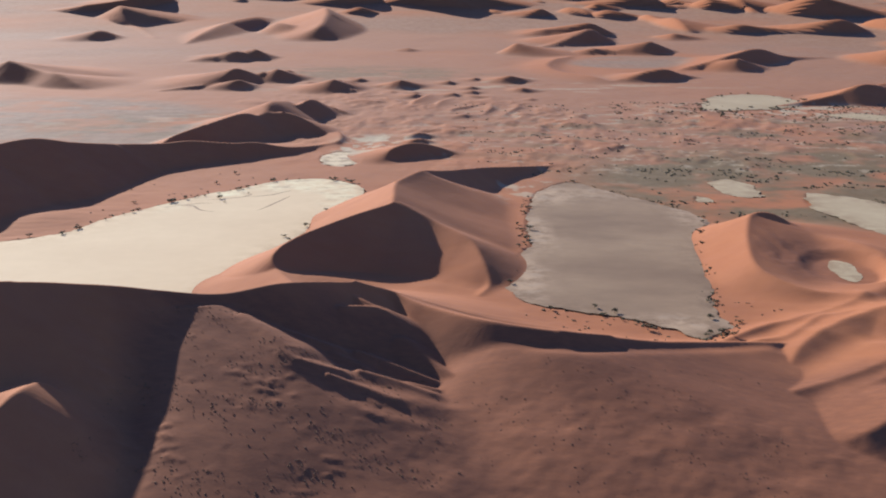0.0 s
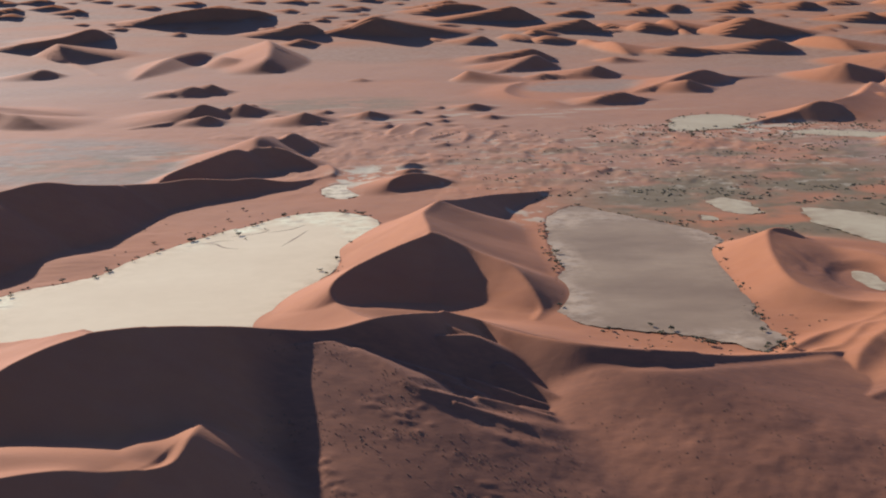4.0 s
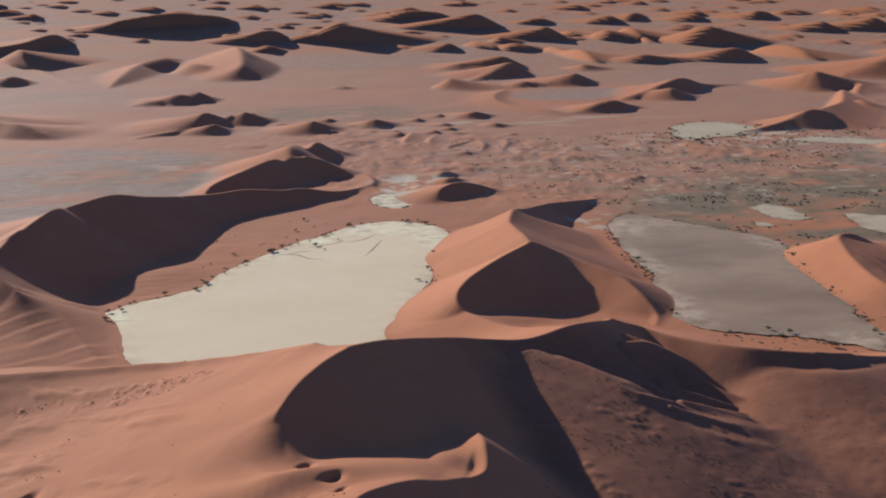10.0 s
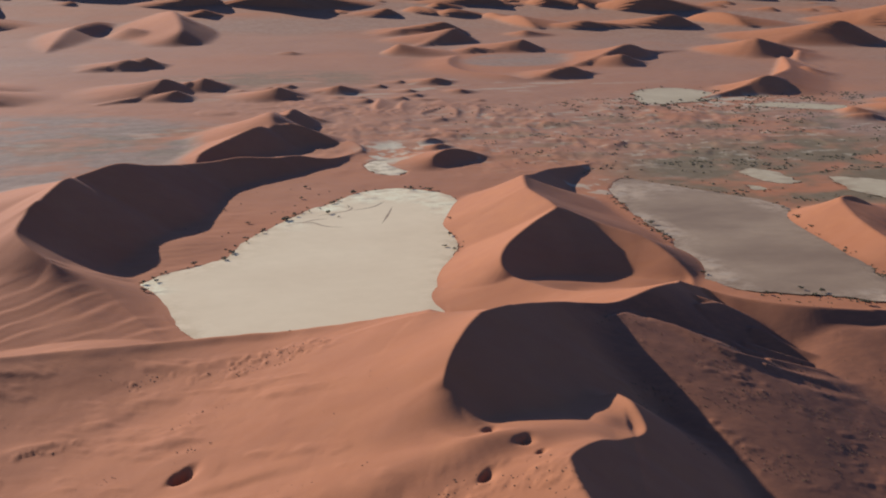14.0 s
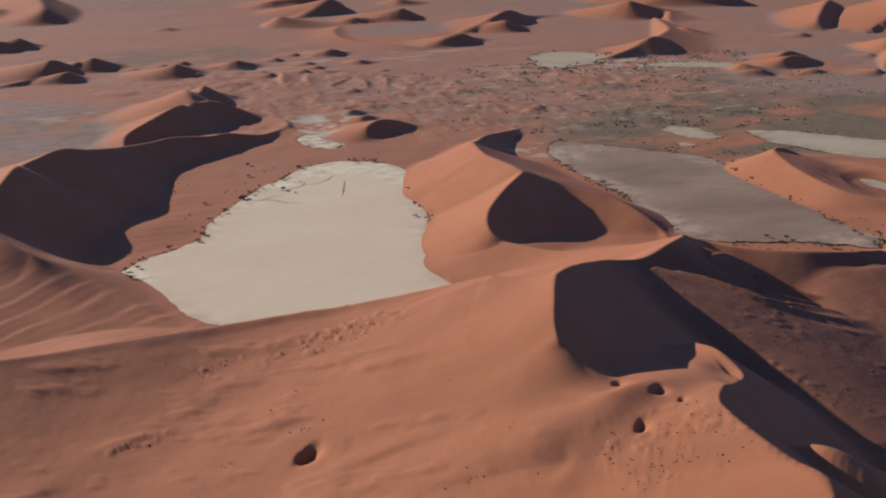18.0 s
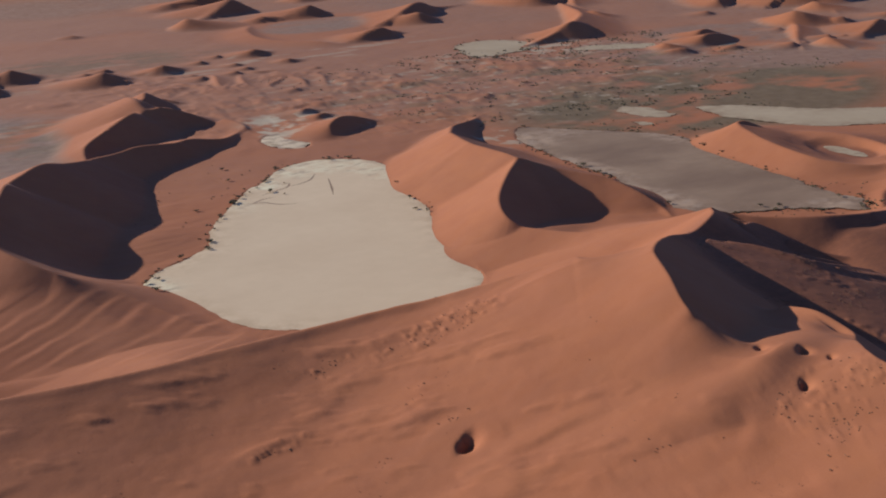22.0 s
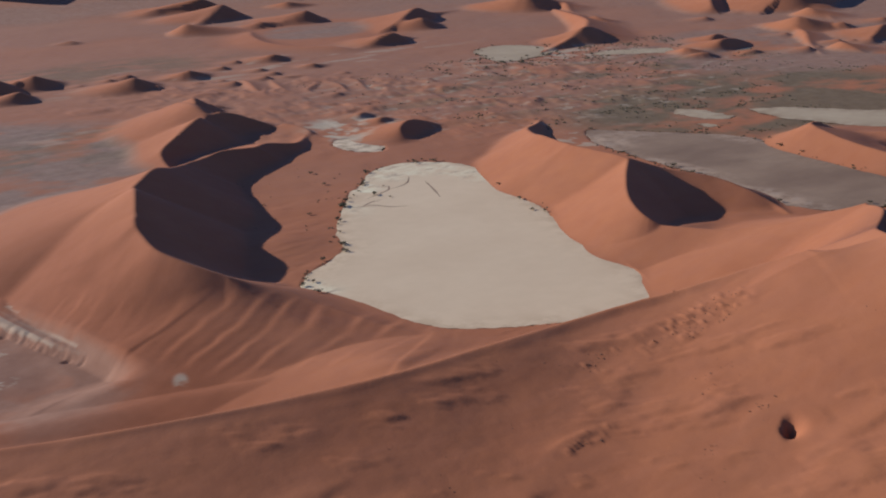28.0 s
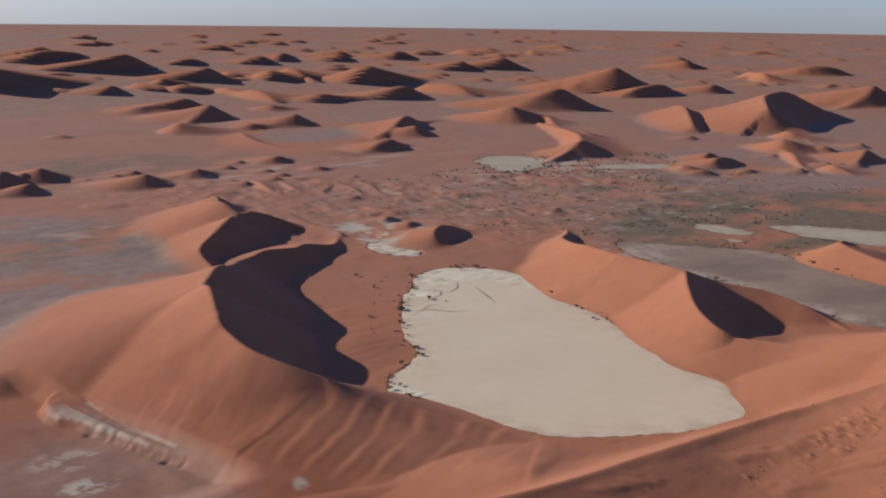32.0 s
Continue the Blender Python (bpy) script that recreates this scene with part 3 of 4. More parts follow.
PALE_PAN = [(-467, 1039), (-480, 1009), (-454, 963), (-440, 915), (-420, 870), (-369, 835), (-329, 815), (-284, 800), (-254, 805), (-234, 820), (-206, 868), (-193, 918), (-179, 968), (-163, 1008), (-147, 1052), (-117, 1143), (-97, 1200), (-76, 1275), (-79, 1329), (-122, 1374), (-159, 1376), (-191, 1361), (-230, 1318), (-272, 1282), (-315, 1224), (-352, 1171), (-380, 1108), (-418, 1081), (-448, 1063)]
GREY_PAN = [(170, 1345), (137, 1287), (112, 1137), (112, 1068), (86, 997), (79, 925), (89, 878), (121, 858), (166, 841), (201, 807), (223, 786), (251, 817), (250, 870), (263, 934), (287, 1047), (312, 1119), (315, 1176), (285, 1240), (231, 1310), (195, 1362)]
WHITE_PAN = [(520, 1990), (539, 2048), (597, 2182), (702, 2201), (746, 2098), (681, 2012), (600, 1990)]
SHOE_PAN = [(386, 968), (398, 988), (410, 976), (409, 945), (394, 919), (383, 934)]
CRUST_PAN = [(-148, 1534), (-126, 1564), (-95, 1546), (-91, 1484), (-113, 1457), (-142, 1477)]
EAST_PAN = [(389, 1385), (418, 1365), (425, 1300), (420, 1278), (385, 1283), (372, 1325)]
LONG_PAN = [(483, 1305), (535, 1270), (572, 1218), (625, 1150), (740, 1065), (740, 985), (640, 1010), (510, 1086), (482, 1138), (466, 1200), (462, 1250)]
TINY_PAN = [(337, 1283), (352, 1271), (349, 1250), (331, 1256)]
STRIP_PAN = [(745, 1955), (840, 1935), (960, 1850), (1040, 1760), (1000, 1745), (900, 1810), (790, 1880), (740, 1915)]


LEDGE = [(-723, 1200), (-709, 1219), (-696, 1220), (-688, 1192), (-677, 1154), (-677, 1106), (-666, 1063), (-656, 1023), (-650, 979), (-657, 990), (-669, 1017), (-678, 1037), (-689, 1066), (-699, 1098), (-707, 1123), (-712, 1143), (-722, 1159), (-727, 1178)]


def inside(outline, x, y):
    p = spline([(a, b, 0) for a, b in outline + outline[:1]], 15)[:, :2]
    hit = np.zeros(len(x), bool)
    lo, hi = p.min(0) - 1, p.max(0) + 1
    ids = np.nonzero((x > lo[0]) & (x < hi[0]) & (y > lo[1]) & (y < hi[1]))[0]
    for (ax, ay), (bx, by) in zip(p[:-1], p[1:]):
        cross = ((ay > y[ids]) != (by > y[ids])) & (x[ids] < (bx - ax) * (y[ids] - ay) / (by - ay + 1e-12) + ax)
        hit[ids] ^= cross
    return hit


def bump(x, y, cx, cy, rx, ry, turn=0.0):
    """1 in the middle of an ellipse, falling softly to 0 at its rim."""
    c, s = math.cos(radians(turn)), math.sin(radians(turn))
    u, v = ((x - cx) * c + (y - cy) * s) / rx, ((y - cy) * c - (x - cx) * s) / ry
    q = np.clip(1 - u * u - v * v, 0, 1)
    return q * q * (3 - 2 * q)


# blown-out hollows: place, radius, depth
HOLLOWS = [(-446, 523, 8, 6.5), (-303, 459, 5.5, 2.6), (-291, 441, 6, 3.0), (-288, 425, 3.2, 2), (-317, 417, 5, 3.2), (-274, 618, 5, 1.5)]


def land(x, y):
    """Height of the land and the dune that owns each place."""
    base = 3.0 * (fbm(x, y, 160, 5) - 0.5) + 1.2 * (fbm(x, y, 30, 9) - 0.5) - 0.6
    base -= 12.0 * np.clip((-590 - x) / 80, 0, 1) * np.clip((1500 - y) / 200, 0, 1)
    # the ground falls away east of the great dune
    fall = np.clip(np.minimum((660 + 0.1 * x - y) / 40, (x - 40) / 60), 0, 1) * np.clip((900 - x) / 300, 0, 1)
    base -= fall * np.clip(0.16 * (x - 40), 0, 30)
    for o in (PALE_PAN, GREY_PAN, WHITE_PAN, CRUST_PAN, EAST_PAN, LONG_PAN, STRIP_PAN, TINY_PAN):
        base[inside(o, x, y)] = -1.5
    base -= 10 * bump(x, y, -300, 1600, 130, 60, 25)          # the hollow between the two star dunes
    # small sand waves on the flats between the star dunes and the far pans
    flats = bump(x, y, 250, 1750, 650, 420) + bump(x, y, -100, 2100, 350, 160)
    base += flats * (3.4 * np.clip((fbm(x, y * 0.6, 46, 41) - 0.5) * 5, 0, 1) + 1.4 * np.clip((fbm(x * 0.8, y * 0.7, 17, 42, 3) - 0.52) * 5, 0, 1))
    names = list(dict.fromkeys(r[0] for r in RIDGES))
    owner, top = np.full(len(x), -1), np.full(len(x), -1e3)
    for k, name in enumerate(names):
        h = np.full(len(x), -1e3)
        for r in RIDGES:
            if r[0] == name:
                ridge_height(r, x, y, h)
        if name == "great":                       # the long eastern slope below the crest
            east = 27 - 0.15 * x - 0.19 * ramp(x, 25) + 0.1 * (y - 560) - 14 * bump(x, y, -5, 672, 100, 60, -25) - 0.5 * ramp(-70 - x, 15)
            brink = (x + 88) * 0.54 + (y - 632) * 0.84 + 16 * (fbm(x, y, 34, 57, 3) - 0.5)
            spur = 62 - 0.15 * (x + 123) + 0.17 * (y - 607) - 0.5 * ramp(brink, 4) - 0.12 * ramp(x + 90, 20) - 0.5 * ramp(-143 - x, 6) * np.clip((600 - y) / 60, 0, 1) - 4 * bump(x, y, -22, 612, 60, 40)
            east = soft_max(east, np.minimum(spur, 95), 5.0)
            east -= 0.3 * np.clip(-190 - x, 0, None) + 0.2 * np.clip(440 - y, 0, None)
            for cx, cy, ux, uy in ((-95, 690, -0.58, 0.81), (45, 690, 0.41, 0.91), (160, 700, -0.38, 0.92)):
                east -= 0.9 * np.clip((x - cx) * ux + (y - cy) * uy, 0, None) * ((x > 94) | (cx < 100))
            h = soft_max(h, east, 6.0)
        owner[h > np.maximum(top, base + 1.0)] = k
        top = np.maximum(top, h)
    z = soft_max(base, top, 3.0)
    on_dune = np.clip((top - base) / 10, 0, 1)
    z += on_dune * 1.6 * (fbm(x, y, 60, 21) - 0.5)
    # knobbly ground on the shaded eastern spur
    knobs = np.clip(1.6 * bump(x, y, -95, 555, 120, 125, 30), 0, 1) * np.clip(1 - ((x + 88) * 0.54 + (y - 632) * 0.84) / 25, 0.25, 1)
    patchy = np.clip((fbm(x, y, 30, 58, 3) - 0.40) * 4, 0, 1)
    z += knobs * (0.75 * patchy * np.clip((fbm(x * 0.8 + y * 0.5, y * 1.1, 5, 51, 2, 0.6) - 0.55) * 4, 0, 1) + 0.6 * (fbm(0.6 * (0.8 * x - 0.6 * y), 0.6 * x + 0.8 * y, 16, 56, 3) - 0.5) + 1.2 * (fbm(x, y, 45, 52, 2) - 0.5))
    z += bump(x, y, 130, 560, 260, 110) * (1.8 * (fbm(x, y, 18, 53, 3) - 0.5) + 4.0 * (fbm(x, y, 70, 54, 2) - 0.5))
    # long ribs down the slope between the star dune and the shoulder
    ribs = np.clip(bump(x, y, -555, 970, 215, 95, -52) * 1.8, 0, 1) * np.clip((-0.7 * (x + 470) - 0.7 * (y - 960)) / 30, 0, 1)
    ph = (x * 0.56 - y * 0.83) / 26.0 + 1.6 * fbm(x, y, 120, 61)
    z += ribs * np.sin(6.2832 * ph + 0.8 * np.sin(6.2832 * ph)) * (0.05 + 0.9 * np.clip(fbm(x, y, 50, 62) - 0.15, 0, 1)) * np.clip((30 - z) / 20, 0.15, 1)
    # ripples on the floor between the star dune and the pan
    z += bump(x, y, -400, 1190, 120, 230, -25) * 0.9 * (fbm(x * 0.35 + y * 0.2, y * 1.2 - x * 0.2, 17, 64, 3, 0.6) - 0.5)
    # wind ribs on the windward side of the star dune
    z += bump(x, y, -640, 1120, 100, 160) * 0.9 * (fbm(x * 0.4 + y * 0.3, y - x, 24, 63, 3) - 0.5)
    # lumps and tufts of the foreground slope
    z += bump(x, y, -450, 600, 260, 160, 20) * 1.8 * (fbm(x * 0.7, y * 1.3, 30, 71, 3, 0.55) - 0.5)
    for cx, cy, rx, ry in ((-390, 637, 62, 20), (-463, 652, 30, 9), (-520, 600, 26, 8), (-400, 459, 30, 12)):
        z += np.sqrt(bump(x, y, cx, cy, rx, ry)) * 1.2 * np.clip((fbm(x, y, 5, 72, 3, 0.6) - 0.57) * 6, 0, 1)
    z += bump(x, y, -330, 395, 70, 40) * 1.5 * np.clip((fbm(x, y, 9, 73, 3, 0.6) - 0.52) * 3, 0, 1)
    # streaks and spurs before the horseshoe dune
    z += bump(x, y, 370, 800, 150, 90) * 6.0 * (fbm((x - y) * 0.35, x + y, 42, 81, 3) - 0.5)
    z += bump(x, y, 385, 960, 80, 90) * 3.0 * (fbm(x, y, 28, 82, 4) - 0.5)
    shoe = np.clip(1.6 * bump(x, y, 397, 953, 42, 62), 0, 1)          # the floor of the horseshoe
    z += shoe * (4.5 + 0.8 * (fbm(x, y, 12, 83, 2) - 0.5) - z)
    z += bump(x, y, 345, 1000, 40, 80) * 2.2 * (fbm(x * 1.5 + y * 0.4, y * 0.5, 14, 84, 3) - 0.5)
    for cx, cy, r, deep in HOLLOWS:
        d2 = (x - cx) ** 2 + (y - cy) ** 2
        wall = ((x - cx) * SUN_TO.x + (y - cy) * SUN_TO.y) / (0.12 * r) - 1.5 + 3.0 * fbm(x, y, 5, 44, 2)
        z -= 1.5 * deep * np.exp(-d2 / (r * r * 0.7)) / (1 + np.exp(np.clip(wall, -30, 30)))
    # the flat below the ledge
    west = np.clip(-((x + 650) * 0.98 + (y - 979) * 0.19) / 22, 0, 1) * np.clip((y - 930) / 50, 0, 1) * np.clip((1290 - y) / 50, 0, 1)
    z += west * west * (3 - 2 * west) * (-12.0 + 1.5 * (fbm(x, y, 40, 68, 3) - 0.5) - z)
    # a ledge of pale crust with a ragged cut bank below it
    gx_, gy_ = x + 4 * (fbm(x, y, 14, 65, 3, 0.6) - 0.5), y + 4 * (fbm(x, y, 14, 66, 3, 0.6) - 0.5)
    crusty = inside(LEDGE, gx_, gy_)
    part = sum(inside(LEDGE, gx_ + a, gy_ + b).astype(float) for a, b in ((0, 0), (1.2, 0.3), (-1.2, -0.3), (2.5, 0.5), (-2.5, -0.5))) / 5
    z += np.clip(-5.6 + 2.2 * fbm(x, y, 18, 67, 3) + 1.6 * bump(x, y, -704, 1190, 26, 40) - z, 0, None) * part
    for cx, cy, r in ((-708, 1122, 9), (-683, 1034, 6), (-675, 1019, 5)):   # gullies cut into the bank
        z -= 1.6 * bump(x, y, cx, cy, r, 0.6 * r)
    z -= 1.5 * (bump(x, y, -722, 1075, 26, 110, 12) * ~crusty)
    owner[crusty] = len(names)
    return z, owner, names + ["ledge"]


def flatten(x, y, z):
    """The far land drawn in towards a rim and raised, so that it keeps its bearing and its height against the horizon."""
    dx, dy = x - HUB[0], y - HUB[1]
    rt = np.sqrt(dx * dx + dy * dy) + 1e-6
    rs = np.where(rt < NEAR, rt, NEAR + (RIM - NEAR) * (1 - NEAR / rt) / (1 - NEAR / FAR))
    k = rs / rt
    return HUB[0] + dx * k, HUB[1] + dy * k, np.where(rt < NEAR, z, EYE * (1 - k) + z * k)


rings = np.concatenate([np.arange(0.2, 300, 5.0), np.arange(300, 1000, 2.0), np.arange(1000, 1500, 3.0), np.arange(1500, 2400, 6.0), 2400 * 1.005 ** np.arange(214), 7000 * 1.01 ** np.arange(130)])
rings = np.append(rings[rings < FAR - 100], FAR)
angles = np.radians(np.concatenate([np.arange(-46, 68, 0.118), np.arange(68, 314, 3.0)]))
na, nr = len(angles), len(rings)
gx = (HUB[0] + rings[:, None] * np.sin(angles)[None]).ravel()
gy = (HUB[1] + rings[:, None] * np.cos(angles)[None]).ravel()
gz, owner, DUNE_NAMES = land(gx, gy)
# the wind has smoothed the broad windward slope behind the shoulder's crest
crest_y = np.interp(gx, (-960, -760, -611, -512, -405, -320), (900, 775, 719, 703, 686, 656))
broad_slope = np.clip((crest_y - gy - 5) / 14, 0, 1) * np.clip((gx + 950) / 60, 0, 1) * np.clip((-330 - gx) / 40, 0, 1) * np.clip((gy - 330) / 40, 0, 1)
broad_slope *= 1 - np.clip(3 * bump(gx, gy, -446, 523, 26, 26), 0, 1) - 0.9 * bump(gx, gy, -390, 637, 66, 26) - 0.9 * bump(gx, gy, -463, 652, 34, 13) - 0.9 * bump(gx, gy, -520, 600, 30, 12)
sheet = gz.reshape(nr, na)
for axis, reach in ((0, 7), (1, 9)):
    sheet = sum(np.roll(sheet, k, axis) for k in range(-reach, reach + 1)) / (2 * reach + 1)
broad_slope = np.clip(broad_slope, 0, 1)
gz = gz + (sheet.ravel() - gz) * broad_slope
soft = np.clip(1.8 * bump(gx, gy, -318, 472, 34, 30), 0, 1) * np.clip((-302 - gx) / 8, 0, 1)
gz = gz + (sheet.ravel() - gz) * soft * (1 - broad_slope)
far_sheet = gz.reshape(nr, na)
for axis in (0, 1):
    far_sheet = 0.5 * far_sheet + 0.25 * (np.roll(far_sheet, 1, axis) + np.roll(far_sheet, -1, axis))
gz = np.where((np.hypot(gx - HUB[0], gy - HUB[1]) > 3300) & (np.hypot(gx - HUB[0], gy - HUB[1]) < 20000), far_sheet.ravel(), gz)
wu, wv = 0.81 * gx - 0.59 * gy, 0.59 * gx + 0.81 * gy
wisp = np.clip((fbm(wu * 0.4, wv * 1.1, 20, 74, 4, 0.6) - 0.56) * 5, 0, 1)
gz += broad_slope * (1.3 * wisp + 2.4 * (fbm(wu * 0.45, wv, 40, 75, 3) - 0.5) + 0.55 * (fbm(wu * 0.7, wv, 10, 76, 3, 0.6) - 0.5))


def drift(line, wide, high):
    """A low drift of sand: a soft lee on one side of the line, a sharper edge on the other."""
    p = spline([(a, b, 0) for a, b in line], 4)[:, :2]
    ids = np.nonzero((gx > p[:, 0].min() - 40) & (gx < p[:, 0].max() + 40) & (gy > p[:, 1].min() - 40) & (gy < p[:, 1].max() + 40))[0]
    best, out = np.full(len(ids), 1e9), np.zeros(len(ids))
    for i in range(len(p) - 1):
        e = p[i + 1] - p[i]
        u = np.clip(((gx[ids] - p[i, 0]) * e[0] + (gy[ids] - p[i, 1]) * e[1]) / (e @ e), 0, 1)
        dx, dy = gx[ids] - p[i, 0] - e[0] * u, gy[ids] - p[i, 1] - e[1] * u
        d = np.hypot(dx, dy)
        side = e[1] * dx - e[0] * dy > 0
        f = (i + u) / (len(p) - 1)
        h = high * np.sin(np.pi * np.clip(f, 0.02, 0.98)) * np.exp(-(d / np.where(side, 0.35 * wide, wide)) ** 2)
        out = np.where(d < best, h, out)
        best = np.minimum(d, best)
    gz[ids] += out


for line, wide, high in (([(-445, 498), (-424, 491), (-407, 488), (-384, 478)], 12, 1.6), ([(-495, 586), (-467, 568), (-450, 560), (-436, 557)], 10, 1.3), ([(-505, 603), (-531, 606), (-548, 604)], 8, 1.0),
                         ([(-440, 444), (-424, 432), (-410, 420)], 9, 1.1), ([(-374, 447), (-365, 427), (-354, 418)], 8, 1.0), ([(-344, 418), (-367, 403), (-388, 396)], 10, 1.0), ([(-476, 629), (-458, 627), (-443, 615)], 7, 1.0),
                         ([(-592, 578), (-572, 584), (-556, 581)], 10, 1.1), ([(-440, 624), (-427, 597), (-415, 587)], 9, 1.0), ([(-540, 600), (-515, 603), (-496, 590)], 8, 0.9), ([(-480, 597), (-457, 577), (-450, 556)], 10, 1.0),
                         ([(-632, 696), (-664, 700), (-684, 704)], 8, 1.1), ([(-560, 470), (-535, 480), (-505, 478)], 12, 1.3), ([(-660, 610), (-630, 618), (-600, 612)], 12, 1.2), ([(-700, 660), (-672, 652), (-640, 655)], 11, 1.2),
                         ([(-284, 454), (-297, 448), (-315, 445), (-330, 466)], 7, 1.3), ([(-276, 648), (-258, 654), (-241, 651)], 6, 1.6)):
    drift(line, wide, high)
vx, vy, vz = flatten(gx, gy, gz)
co = np.stack([vx, vy, vz], 1)

flat = np.clip(1 - gz / 8, 0, 1)
crumb = fbm(gx, gy, 38, 91, 5, 0.65)
broad = fbm(gx, gy, 420, 31)
white = np.clip(1.6 * bump(gx, gy, -60, 1610, 100, 125), 0, 1) * np.clip((crumb - 0.46) * 16, 0, 1)
white += np.clip(1.4 * bump(gx, gy, 430, 1720, 640, 460), 0, 1) * np.clip((fbm(gx, gy * 1.8, 34, 92, 5, 0.65) - 0.63) * 14, 0, 1) * 0.5
white += bump(gx, gy, 650, 1980, 330, 150) * np.clip((crumb - 0.53) * 14, 0, 1) * 0.8
white += bump(gx, gy, -500, 1880, 330, 260) * np.clip((fbm(gx, gy * 1.8, 90, 93, 5, 0.6) - 0.60) * 10, 0, 1) * 0.35
white += bump(gx, gy, 130, 1330, 90, 130) * np.clip((crumb - 0.50) * 12, 0, 1) * 0.7
white += np.maximum(bump(gx, gy, -747, 1028, 26, 16), 0.35 * bump(gx, gy, -742, 1084, 34, 26)) ** 0.5 * np.clip((fbm(gx, gy, 14, 98, 5, 0.7) - 0.46) * 25, 0, 1)
bed = np.clip((fbm(gx * 0.35 + gy * 0.1, gx * 1.2 + gy * 0.25, 7, 99, 4, 0.6) - 0.30) * 5, 0.1, 1)
white = np.where((owner == len(DUNE_NAMES) - 1) & (gz < -3.0) & (gz > -7.0), 0.62 * bed * np.clip((1195 - gy) / 30, 0, 1), white)
white += bump(gx, gy, 100, 2350, 700, 200) * np.clip((fbm(gx, gy * 2.5, 120, 94, 5, 0.6) - 0.58) * 12, 0, 1) * 0.5
white = np.clip(white * flat + bump(gx, gy, -636, 909, 13, 7, 70) * np.clip((fbm(gx, gy, 6, 90, 3) - 0.3) * 4, 0, 1) * 0.9, 0, 1)
grey = np.clip((broad - 0.36) * 4, 0, 1) * np.clip((gy - 1250) / 300, 0, 1) * 0.45
grey = np.maximum(grey, np.clip(bump(gx, gy, -660, 1750, 480, 480) * 1.6, 0, 1) * np.clip((fbm(gx, gy * 1.7, 120, 97, 5, 0.6) - 0.32) * 5, 0, 1))
grey = np.maximum(grey, bump(gx, gy, -728, 1060, 75, 120, 15) * 0.6)
grey = np.maximum(grey, bump(gx, gy, 330, 2500, 1500, 900) * 0.4)
grey = np.maximum(grey, np.clip(bump(gx, gy, 1150, 1700, 620, 460) * 1.8, 0, 1) * np.clip((fbm(gx, gy * 1.6, 130, 99, 5, 0.6) - 0.22) * 4, 0, 1) * 0.85)
# flats fade to grey with distance: haze put into the gravel's colour
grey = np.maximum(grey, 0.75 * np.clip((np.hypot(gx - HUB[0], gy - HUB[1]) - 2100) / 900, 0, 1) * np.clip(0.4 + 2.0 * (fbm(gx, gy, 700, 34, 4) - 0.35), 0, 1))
grey = np.maximum(grey, np.clip(1.5 * bump(gx, gy, -745, 1040, 130, 190, 15), 0, 1) * np.clip((fbm(gx, gy, 60, 35, 4) - 0.3) * 3, 0, 0.6))
bowl = np.clip(2.2 * bump(gx, gy, 560, 2830, 240, 170, 30), 0, 1)
grey = np.maximum(grey * (1 - 0.8 * np.clip(1.8 * bump(gx, gy, 540, 2800, 420, 310, 30), 0, 1)), 0.95 * bowl * np.clip(0.6 + 1.2 * (fbm(gx, gy * 1.5, 120, 87, 4) - 0.3), 0, 1))
grey = np.maximum(grey, np.clip(1.5 * bump(gx, gy, 300, 1800, 600, 330), 0, 1) * np.clip((fbm(gx, gy * 1.7, 60, 86, 5, 0.65) - 0.34) * 4, 0, 1) * 0.55)
grey *= flat
green = np.clip(bump(gx, gy, 560, 1360, 460, 300) * 1.7, 0, 1) * np.clip((fbm(gx, gy * 1.6, 110, 95, 5, 0.6) - 0.27) * 5, 0, 1) * 0.9
green = np.maximum(green, bump(gx, gy, 500, 1680, 650, 330) * np.clip((fbm(gx, gy * 2, 90, 96, 5, 0.6) - 0.52) * 8, 0, 1) * 0.7)
green = np.maximum(green, bump(gx, gy, 270, 1210, 90, 60) * np.clip((crumb - 0.45) * 10, 0, 1) * 0.7)
green = np.maximum(green, np.clip(bump(gx, gy, -430, 1790, 300, 170) * 1.5, 0, 1) * np.clip((fbm(gx, gy * 2.2, 80, 88, 5, 0.65) - 0.42) * 7, 0, 1) * 0.4)
green = np.maximum(green, bump(gx, gy, -150, 2550, 420, 200) * np.clip((fbm(gx, gy * 2.2, 110, 89, 5, 0.6) - 0.42) * 6, 0, 1) * 0.6)
green *= flat
# darker sand over the eastern slope and in the horseshoe's hollow
dark_sand = np.clip(np.minimum(gx + 172 + 0.12 * (gy - 480), 718 + 0.05 * gx - gy) / 30 + 1.5 * (fbm(gx, gy, 40, 33, 4) - 0.5), 0, 1) * np.clip((gy - 200) / 100, 0, 1) * 0.8
# redder sand south of the crest, with that slope's shade put into its colour
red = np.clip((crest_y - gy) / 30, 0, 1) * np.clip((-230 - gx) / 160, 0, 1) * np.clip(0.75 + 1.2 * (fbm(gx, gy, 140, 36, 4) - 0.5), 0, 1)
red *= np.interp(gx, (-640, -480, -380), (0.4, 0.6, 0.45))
red = np.maximum(red, 0.95 * np.clip((-540 - gx) / 90, 0, 1) * np.clip((gy - 760) / 100, 0, 1) * np.clip((1400 - gy) / 250, 0, 1))
dark_sand = np.maximum(dark_sand, 0.8 * bump(gx, gy, 375, 970, 62, 105))
LAYERS = {"dark_sand": dark_sand, "red": red, "white": white, "grey": grey, "green": green}

grid = np.arange(nr * na).reshape(nr, na)
a, b = grid[:-1], grid[1:]
quads = np.stack([a, b, np.roll(b, -1, 1), np.roll(a, -1, 1)], -1).reshape(-1, 4)
